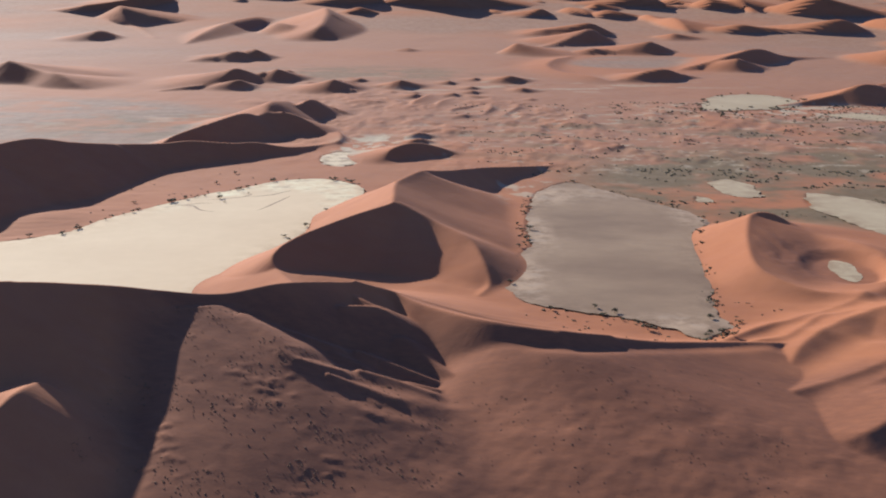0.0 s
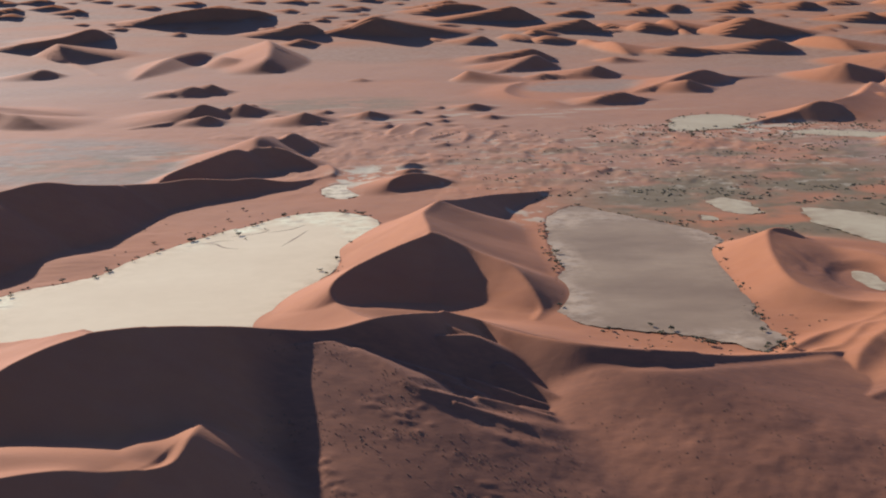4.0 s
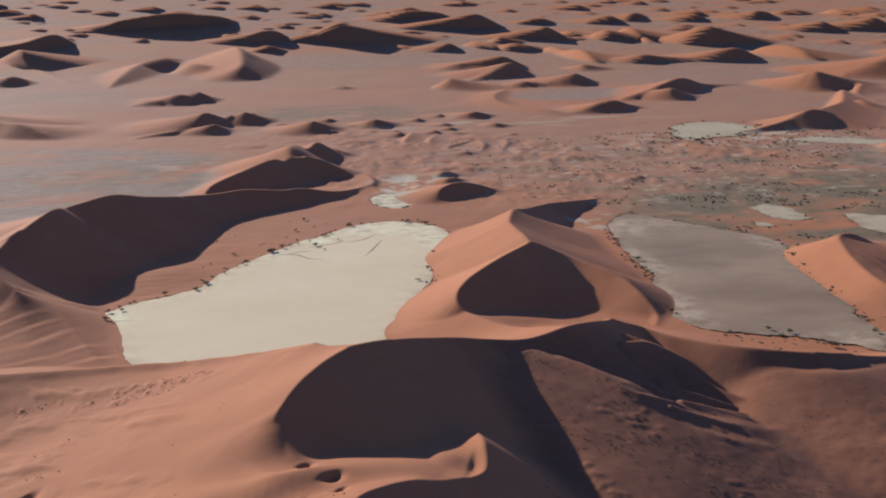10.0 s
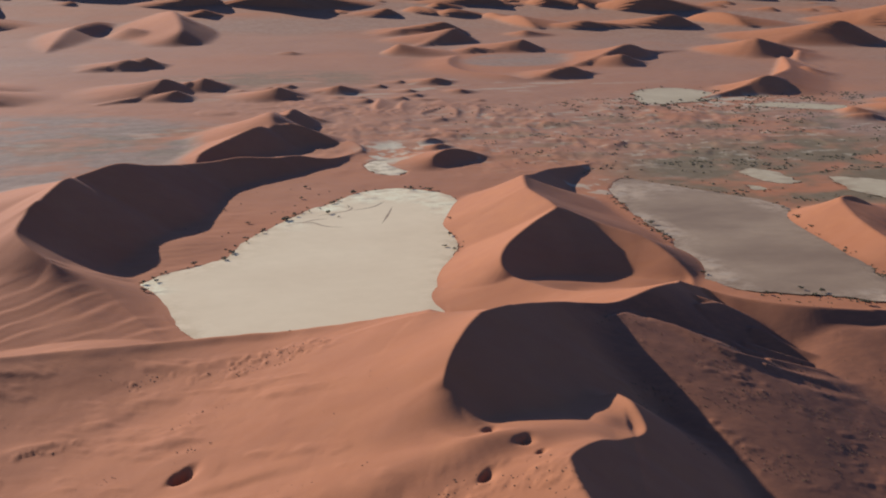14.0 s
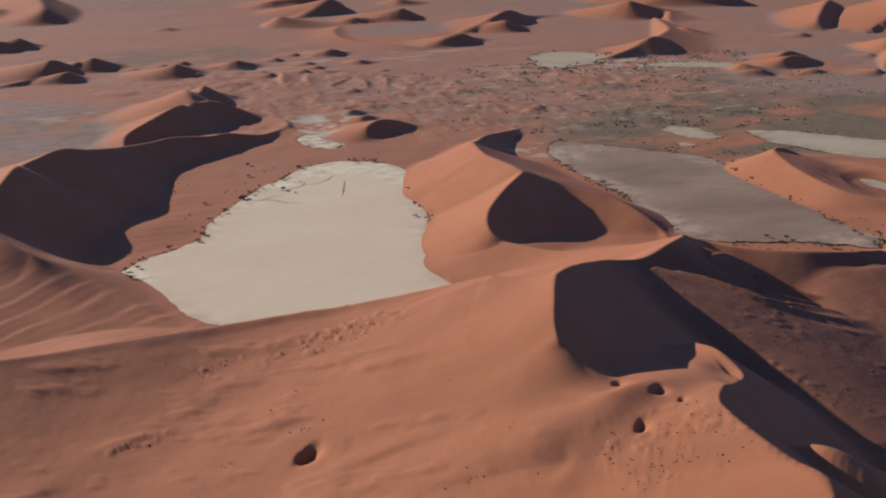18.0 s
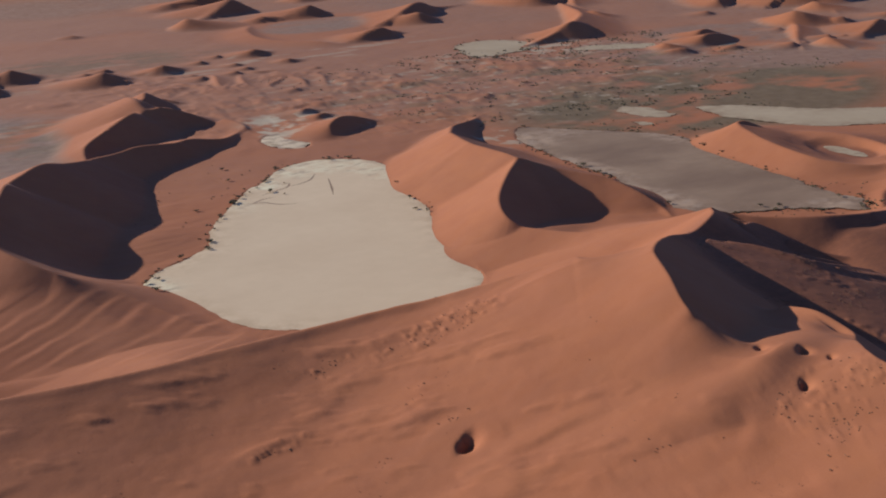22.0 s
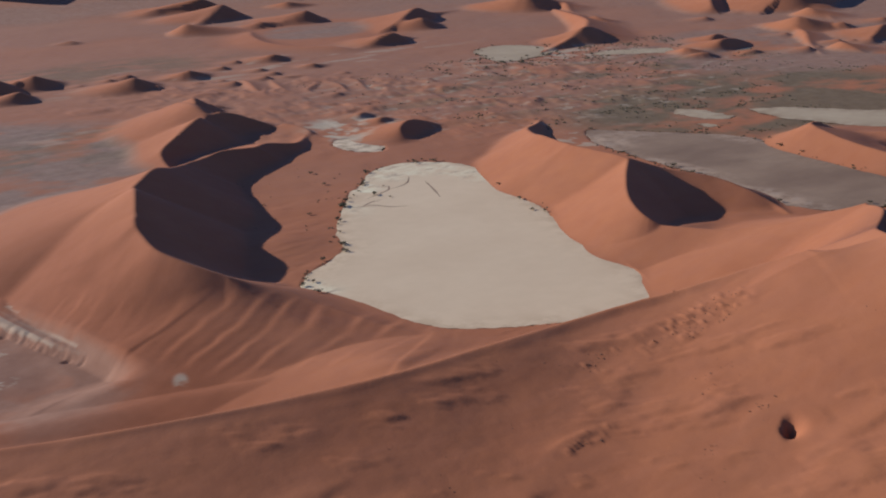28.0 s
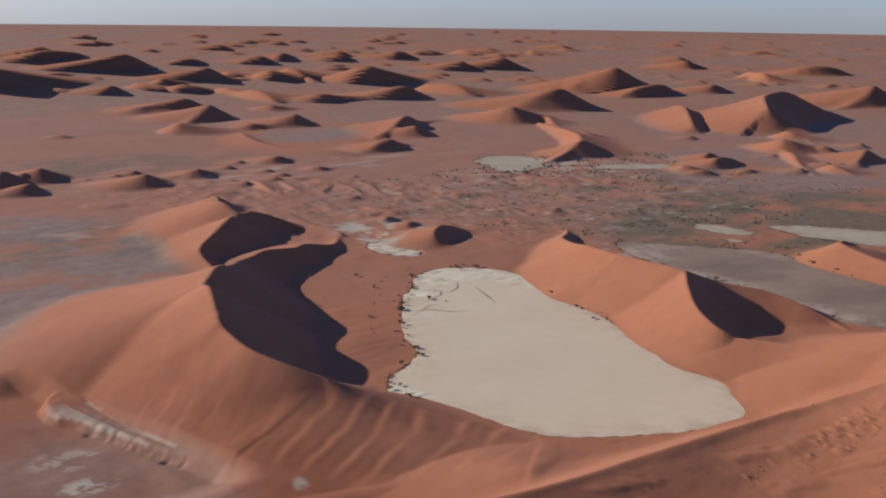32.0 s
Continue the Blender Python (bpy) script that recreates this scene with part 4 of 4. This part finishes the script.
# vertex normals of the whole sheet, so that its pieces meet without a seam
fn = np.cross(co[quads[:, 2]] - co[quads[:, 0]], co[quads[:, 3]] - co[quads[:, 1]])
if fn[:, 2].mean() < 0:
    quads, fn = quads[:, ::-1], -fn
vn = np.zeros_like(co)
for k in range(4):
    np.add.at(vn, quads[:, k], fn)
vn /= np.linalg.norm(vn, axis=1)[:, None] + 1e-12
# beyond the drawn-in rim the sand is shaded by its own slope
far_out = np.hypot(gx - HUB[0], gy - HUB[1]) > NEAR
zr = np.gradient(gz.reshape(nr, na), rings, axis=0).ravel()
za = (np.gradient(gz.reshape(nr, na), angles, axis=1) / rings[:, None]).ravel()
sa, ca = np.tile(np.sin(angles), nr), np.tile(np.cos(angles), nr)
own = np.stack([-(zr * sa + za * ca), -(zr * ca - za * sa), np.ones(nr * na)], 1)
own /= np.linalg.norm(own, axis=1)[:, None]
vn[far_out] = own[far_out]


def piece(name, faces, material):
    used, flat = np.unique(faces, return_inverse=True)
    me = bpy.data.meshes.new(name)
    me.vertices.add(len(used))
    me.vertices.foreach_set("co", co[used].ravel())
    me.loops.add(len(faces) * 4)
    me.loops.foreach_set("vertex_index", flat.ravel().astype(np.int32))
    me.polygons.add(len(faces))
    me.polygons.foreach_set("loop_start", np.arange(0, len(faces) * 4, 4, dtype=np.int32))
    me.update(calc_edges=True)
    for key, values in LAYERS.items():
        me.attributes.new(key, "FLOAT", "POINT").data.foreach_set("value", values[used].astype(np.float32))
    me.shade_smooth()
    me.normals_split_custom_set_from_vertices(vn[used].tolist())
    me.materials.append(material)
    return new(name, me)


LABELS = {"great": "great red sand dune with a sharp horned crest", "pyramid": "pyramid-shaped orange dune between two clay pans",
          "star": "long curved star dune with a dark slip face", "north_star": "peaked star dune behind the long dune",
          "horseshoe": "horseshoe-shaped orange dune beside the grey pan", "small": "small crescent dune on the flats"}
LABELS["ledge"] = "crumbling ledge of pale crust over a cut bank"
LABELS["bowl"] = "wide crescent dune round a flat hollow"
LABELS["fork"] = "long forked dune with two dark slip faces"
LABELS["peak"] = "tall peaked star dune far across the flats"
LABELS["cliff"] = "steep dune with a bright flank and a dark face"
LABELS["wedge"] = "wedge-shaped dune with a bright windward flank"
LABELS["hook"] = "hook-shaped dune on the far flats"
LABELS["barchan"] = "crescent dune curving beside the far pan"
face_owner = owner[quads].max(1)
face_up = fn / (np.linalg.norm(fn, axis=1)[:, None] + 1e-12)
steep = (face_up[:, 2] < 0.895) & (face_up[:, 0] * SUN_TO.x + face_up[:, 1] * SUN_TO.y < -0.12)


def patches(mask, least):
    """The connected patches of faces in a mask, each with at least so many faces."""
    todo, out = set(np.nonzero(mask)[0].tolist()), []
    while todo:
        stack, got = [todo.pop()], []
        while stack:
            f = stack.pop()
            got.append(f)
            for g in (f - 1, f + 1, f - na, f + na):
                if g in todo:
                    todo.remove(g)
                    stack.append(g)
        if len(got) >= least:
            out.append(np.array(got))
    return out


for k, name in enumerate(DUNE_NAMES):
    mine = face_owner == k
    if not mine.any():
        continue
    if name == "waste":
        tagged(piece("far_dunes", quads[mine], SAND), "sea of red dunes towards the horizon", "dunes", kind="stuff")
        continue
    slips = patches(mine & steep, 120 if name in LABELS else 40)
    rest = mine.copy()
    for ids in slips:
        rest[ids] = False
    label = LABELS.get(name, "low crescent dune on the far flats" if name.startswith(("low_", "wave_")) else "distant crescent dune with a shaded slip face")
    islands = sorted(patches(rest, 1), key=len, reverse=True)
    for ids in islands[1:]:
        if len(ids) < 150:
            face_owner[ids] = -1                  # crumbs belong to the plain
    if not islands:
        continue
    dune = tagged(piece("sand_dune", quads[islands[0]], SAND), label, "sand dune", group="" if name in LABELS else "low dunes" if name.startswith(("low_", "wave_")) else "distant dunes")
    for ids in slips:
        tagged(piece("slip_face", quads[ids], SAND), "steep smooth slip face in shade").parent = dune
    for ids in islands[1:]:
        if len(ids) >= 150:
            tagged(piece("flank", quads[ids], SAND), "sunlit windward flank").parent = dune
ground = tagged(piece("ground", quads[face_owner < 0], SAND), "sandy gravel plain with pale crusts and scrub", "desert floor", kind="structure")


def pan(name, outline, z, material, label, crust=(), rag=10.0):
    """A flat clay pan with a ragged edge; its rim turns down into the sand."""
    p = spline([(x, y, 0) for x, y in outline + outline[:1]], 4)[:-1, :2]
    t = np.roll(p, -1, 0) - np.roll(p, 1, 0)
    t /= np.linalg.norm(t, axis=1)[:, None] + 1e-9
    p = p + np.stack([t[:, 1], -t[:, 0]], 1) * (rag * (fbm(p[:, 0], p[:, 1], 24, 3, 5, 0.7) - 0.5))[:, None]
    n = len(p)
    lo, hi = p.min(0), p.max(0)
    xs, ys = np.meshgrid(np.arange(lo[0], hi[0], 14.0), np.arange(lo[1], hi[1], 14.0))
    xs, ys = xs.ravel() + 0.37, ys.ravel() + 0.21
    keep = inside([tuple(q) for q in p[::3].tolist()], xs, ys)
    q = np.stack([xs[keep], ys[keep]], 1)
    dist = np.array([np.sqrt(((p - c) ** 2).sum(1)).min() for c in q]) if len(q) else np.zeros(0)
    q, dist = q[dist > 5], dist[dist > 5]
    pts = [Vector(c) for c in np.concatenate([p, q])]
    vs, es, fs, *_ = mathutils.geometry.delaunay_2d_cdt(pts, [(i, (i + 1) % n) for i in range(n)], [], 1, 0.01)
    flat_v = np.array([v[:] for v in vs])
    edge_d = np.array([np.sqrt(((p - c) ** 2).sum(1)).min() for c in flat_v])
    me = bpy.data.meshes.new(name)
    me.from_pydata([(x, y, z - (2.0 if d < 0.02 else 0.0) * 0.15) for (x, y), d in zip(flat_v.tolist(), edge_d)], [], [tuple(f) for f in fs])
    me.attributes.new("edge", "FLOAT", "POINT").data.foreach_set("value", np.exp(-edge_d / 16).astype(np.float32))
    c = np.zeros(len(flat_v))
    for cx, cy, rx, ry, amount in crust:
        c = np.maximum(c, amount * bump(flat_v[:, 0], flat_v[:, 1], cx, cy, rx, ry))
    me.attributes.new("crust", "FLOAT", "POINT").data.foreach_set("value", c.astype(np.float32))
    me.shade_smooth()
    me.materials.append(material)
    return tagged(new(name, me), label, "clay pan", kind="structure")


pale_pan = pan("clay_pan", PALE_PAN, 0.0, CLAY, "wide pale cracked clay pan ringed by dunes", ((-243, 1297, 20, 18, 2.2), (-470, 1020, 36, 42, 1.2), (-150, 1345, 120, 60, 0.7), (-95, 1290, 44, 100, 0.6), (-300, 1225, 40, 30, 0.5)))
CHANNELS = [
    [(-294, 1235), (-284, 1230), (-270, 1226), (-265, 1217), (-256, 1205), (-241, 1198)],
    [(-260, 1256), (-248, 1261), (-235, 1266), (-220, 1273), (-211, 1288), (-221, 1287)],
    [(-166, 1309), (-183, 1287), (-201, 1277), (-215, 1275)],
    [(-163, 1277), (-180, 1232), (-192, 1204)],
    [(-284, 1229), (-266, 1239), (-250, 1240)],
]
for line in CHANNELS:
    p = spline([(x, y, 0) for x, y in line], 4)[:, :2]
    side = np.gradient(p, axis=0)
    side = np.stack([-side[:, 1], side[:, 0]], 1) / (np.linalg.norm(side, axis=1)[:, None] + 1e-9)
    wide = (0.9 + 0.9 * fbm(p[:, 0], p[:, 1], 9, 4, 2))[:, None] * np.sin(np.linspace(0.25, 2.9, len(p)))[:, None]
    n = len(p)
    me = bpy.data.meshes.new("channel")
    me.from_pydata([(x, y, 0.02) for x, y in (p - side * wide).tolist()] + [(x, y, 0.02) for x, y in (p + side * wide).tolist()], [], [(i, i + 1, n + i + 1, n + i) for i in range(n - 1)])
    me.materials.append(MUD)
    tagged(new("channel", me), "dark dried channel in the clay").parent = pale_pan
pan("clay_pan", GREY_PAN, 0.0, MUD, "grey dried mud pan with a scrubby rim", ((140, 1290, 70, 70, 1.0), (200, 822, 80, 30, 0.9), (95, 955, 28, 100, 0.9), (118, 1110, 26, 110, 0.9), (305, 1180, 28, 90, 0.7), (230, 1300, 80, 50, 0.6)), rag=22.0)
pan("clay_pan", WHITE_PAN, 0.0, CHALK, "pale far pan at the foot of a dune", rag=24.0)
pan("clay_pan", SHOE_PAN, 5.0, CHALK, "small white pan in the hollow of a dune")
pan("clay_pan", CRUST_PAN, 0.0, CHALK, "small chalky pan on the flats", ((-120, 1510, 120, 120, 1.6),), rag=34.0)
pan("clay_pan", EAST_PAN, 0.06, CHALK, "narrow pale pan on the scrub flats", rag=44.0)
pan("clay_pan", TINY_PAN, 0.0, CHALK, "tiny chalky pan on the scrub flats", rag=8.0)
pan("clay_pan", LONG_PAN, 0.0, CHALK, "long pale pan on the scrub flats", rag=24.0)
pan("clay_pan", STRIP_PAN, 0.0, CHALK, "pale strip of crust beyond the scrub", rag=24.0)



# ---- shrubs and trees ----
def leaf_material(name, a, b):
    n = Nodes(name)
    info = n.tree.nodes.new("ShaderNodeObjectInfo")
    geo = n.tree.nodes.new("ShaderNodeNewGeometry")
    c = n.mix(geo.outputs["Random Per Island"], a, b)
    c = n.mix(n.math("MULTIPLY", info.outputs["Random"], 0.5), c, (0.13, 0.105, 0.06))
    return n.finish(c, 0.8)


LEAF = leaf_material("dusty_leaf", (0.055, 0.058, 0.030), (0.10, 0.092, 0.050))
DRY = leaf_material("dry_grass", (0.16, 0.085, 0.045), (0.24, 0.13, 0.07))
BARK_NODES = Nodes("grey_bark")
BARK = BARK_NODES.finish(BARK_NODES.mix(BARK_NODES.noise(BARK_NODES.place((1, 1, 0.3)), 6.0), (0.10, 0.075, 0.055), (0.17, 0.13, 0.10)), 0.9)


def clump(bm, c, r, rng):
    """One small uneven tuft of leaves."""
    m = Matrix.Translation(c) @ Euler((rng.uniform(0, 6), rng.uniform(0, 6), rng.uniform(0, 6))).to_matrix().to_4x4()
    got = bmesh.ops.create_icosphere(bm, subdivisions=1, radius=r, matrix=m)["verts"]
    for v in got:
        d = v.co - Vector(c)
        v.co = Vector(c) + d * rng.uniform(0.55, 1.25)
        v.co.z = c[2] + (v.co.z - c[2]) * 0.75


def limb(bm, a, b, ra, rb, sides=6):
    a, b = Vector(a), Vector(b)
    turn = (b - a).to_track_quat("Z", "Y").to_matrix().to_4x4()
    bmesh.ops.create_cone(bm, cap_ends=True, segments=sides, radius1=ra, radius2=rb, depth=(b - a).length, matrix=Matrix.Translation((a + b) / 2) @ turn)


def mesh_of(name, bm, material):
    me = bpy.data.meshes.new(name)
    bm.to_mesh(me)
    bm.free()
    me.materials.append(material)
    return me


def tree_parts(seed, spread, tall):
    rng = random.Random(seed)
    wood, leaves = bmesh.new(), bmesh.new()
    limb(wood, (0, 0, -0.4), (0.1 * tall, 0, tall * 0.45), 0.09 * tall, 0.06 * tall)
    tips = []
    for k in range(5):
        a = k * 1.257 + rng.uniform(-0.4, 0.4)
        tip = (math.cos(a) * spread * rng.uniform(0.4, 0.8), math.sin(a) * spread * rng.uniform(0.4, 0.8), tall * rng.uniform(0.6, 0.85))
        limb(wood, (0.1 * tall, 0, tall * 0.42), tip, 0.05 * tall, 0.02 * tall, 5)
        tips.append(tip)
    for k in range(34):
        t = tips[k % 5]
        c = (t[0] + rng.gauss(0, spread * 0.3), t[1] + rng.gauss(0, spread * 0.3), max(0.25 * tall, t[2] + rng.gauss(0, tall * 0.12)))
        clump(leaves, c, spread * rng.uniform(0.14, 0.3), rng)
    return mesh_of("trunk", wood, BARK), mesh_of("crown", leaves, LEAF)


TREES = [tree_parts(1, 3.0, 4.6), tree_parts(2, 3.6, 4.0), tree_parts(3, 2.4, 3.4)]


def plant_trees(spots, group, label):
    spots = np.array(spots, float)
    z, *_ = land(spots[:, 0].copy(), spots[:, 1].copy())
    spots, z = spots[z < 4], z[z < 4]
    fx, fy, fz = flatten(spots[:, 0], spots[:, 1], z)
    for k, (x, y, h) in enumerate(zip(fx, fy, fz)):
        on_pan = any(inside(o, np.array([x]), np.array([y]))[0] for o in (PALE_PAN, GREY_PAN))
        trunk, crown = TREES[k % 3]
        ob = tagged(new("thorn_tree"), label, "tree", group=group)
        ob.empty_display_size = 1.0
        size = random.uniform(0.4, 1.15)
        ob.matrix_world = pose(x, y, max(h, 0.0) if on_pan else h, 0, 0, random.uniform(0, 360)) @ Matrix.Diagonal((size, size, size * 0.9, 1))
        for name, me in (("trunk", trunk), ("crown", crown)):
            part = new(name, me)
            part.parent = ob


def along(outline, first, last, count, spread):
    """Places scattered along a stretch of an outline."""
    p = spline([(x, y, 0) for x, y in (outline + outline)[first : last + 1]], 3)[:, :2]
    return [(p[i][0] + random.gauss(0, spread), p[i][1] + random.gauss(0, spread)) for i in (random.randrange(len(p)) for _ in range(count))]


random.seed(5)
rim = [(-287, 1262), (-300, 1245), (-333, 1196), (-341, 1186), (-383, 1103), (-421, 1079), (-443, 1069), (-455, 1052), (-465, 1038), (-452, 1040), (-464, 1010), (-458, 1004), (-246, 1264), (-252, 1290), (-216, 1291), (-129, 1134), (-147, 1090), (-140, 1076), (-112, 1196)]
plant_trees(rim + along(PALE_PAN, 22, 28, 14, 3.0) + along(PALE_PAN, 18, 22, 8, 5.0), "trees on the rim of the pale pan", "dusty dark thorn tree on the rim of the pale pan")
plant_trees(along(GREY_PAN, 0, 6, 12, 5.0) + along(GREY_PAN, 6, 12, 16, 6.0) + along(GREY_PAN, 14, 19, 8, 6.0), "trees on the rim of the grey pan", "dusty dark thorn tree on the scrubby rim of the grey pan")
plant_trees(along(WHITE_PAN, 0, 7, 40, 12.0) + [(random.gauss(560, 90), random.gauss(1930, 50)) for _ in range(50)], "trees by the far pan", "dark thorn tree in the scrub by the far pan")
plant_trees([(random.uniform(-390, -230), random.uniform(1240, 1420)) for _ in range(7)], "trees below the star dune", "lone dark thorn tree on the sandy flat")


def scrub(name, spots, low, high, label, material=LEAF):
    """Scattered low bushes, too many to count."""
    spots = np.array(spots, float)
    z, *_ = land(spots[:, 0].copy(), spots[:, 1].copy())
    keep = z < 2.5 if name == "scrub" else z > -99
    fx, fy, fz = flatten(spots[:, 0], spots[:, 1], z)
    ico = bmesh.new()
    bmesh.ops.create_icosphere(ico, subdivisions=1, radius=1.0)
    v0 = np.array([v.co[:] for v in ico.verts])
    f0 = np.array([[v.index for v in f.verts] for f in ico.faces])
    ico.free()
    rng = np.random.default_rng(len(spots))
    verts, faces = [], []
    for x, y, h in np.stack([fx, fy, fz], 1)[keep]:
        r = rng.uniform(low, high)
        for _ in range(3):
            c = np.array([x, y, h + 0.2 * r]) + rng.normal(0, 0.55 * r, 3) * (1, 1, 0.2)
            faces.append(f0 + len(v0) * len(verts))
            verts.append(c + v0 * rng.uniform(0.5, 1.1, (len(v0), 1)) * r * rng.uniform(0.5, 0.9) * (1, 1, 0.7))
    me = bpy.data.meshes.new(name)
    me.from_pydata(np.concatenate(verts).tolist(), [], np.concatenate(faces).tolist())
    me.materials.append(material)
    return tagged(new(name, me), label, "scrub", kind="stuff")


def thin(count, box, size, seed, cut):
    """Random places in a box where a slow noise is high, so that the scrub stands in drifts."""
    rng = np.random.default_rng(seed)
    p = rng.uniform((box[0], box[1]), (box[2], box[3]), (count, 2))
    return p[fbm(p[:, 0], p[:, 1] * 1.6, size, seed, 4) + rng.uniform(-0.1, 0.1, count) > cut]


scrub("scrub", np.concatenate([thin(3600, (60, 1400, 1000, 2050), 60, 3, 0.61), thin(1900, (350, 1880, 1100, 2080), 60, 4, 0.57), thin(900, (280, 1180, 620, 1450), 50, 5, 0.60)]), 0.5, 2.6, "low dark desert scrub in drifts over the flats")
scrub("scrub", np.concatenate([thin(130, (-420, 1100, -150, 1450), 60, 6, 0.5), thin(200, (60, 760, 260, 860), 60, 7, 0.5), thin(120, (240, 820, 330, 1150), 60, 8, 0.5)]), 0.5, 1.4, "small dry bushes on the sand by the pans")
rims = np.array(along(GREY_PAN, 0, 19, 900, 5.0) + along(PALE_PAN, 20, 28, 110, 4.0) + along(PALE_PAN, 14, 20, 60, 4.0))
rims = rims[fbm(rims[:, 0], rims[:, 1], 26, 15, 3) > 0.54]
scrub("scrub", rims, 0.4, 1.8, "low dark bushes in clumps along the rims of the pans")
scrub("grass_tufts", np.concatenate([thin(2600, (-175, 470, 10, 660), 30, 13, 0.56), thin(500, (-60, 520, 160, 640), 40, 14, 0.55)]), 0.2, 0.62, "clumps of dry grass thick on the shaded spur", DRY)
scrub("grass_tufts", np.concatenate([thin(500, (-620, 420, -330, 690), 45, 9, 0.60), thin(260, (-400, 360, -270, 420), 30, 10, 0.55), thin(200, (-430, 620, -350, 665), 20, 11, 0.5), thin(900, (-160, 480, 240, 680), 45, 12, 0.58)]), 0.25, 0.6, "dry grass tufts dotted over the dune slope", DRY)
random.seed(29)
tufts = []
for cx, cy, count, spread in ((-388, 639, 40, 14), (-371, 627, 14, 6), (-463, 652, 20, 7), (-518, 600, 16, 7), (-411, 413, 30, 12), (-331, 381, 40, 10), (-399, 459, 12, 9), (-478, 469, 16, 8), (-602, 473, 16, 9), (-440, 545, 10, 4), (-560, 520, 14, 12), (-500, 540, 14, 14), (-430, 585, 16, 10), (-600, 620, 12, 14), (-650, 560, 12, 14)):
    tufts += [(random.gauss(cx, spread), random.gauss(cy, 0.6 * spread)) for _ in range(count)]
scrub("grass_tufts", tufts, 0.18, 0.6, "dry grass tufts in loose clusters on the broad slope", DRY)
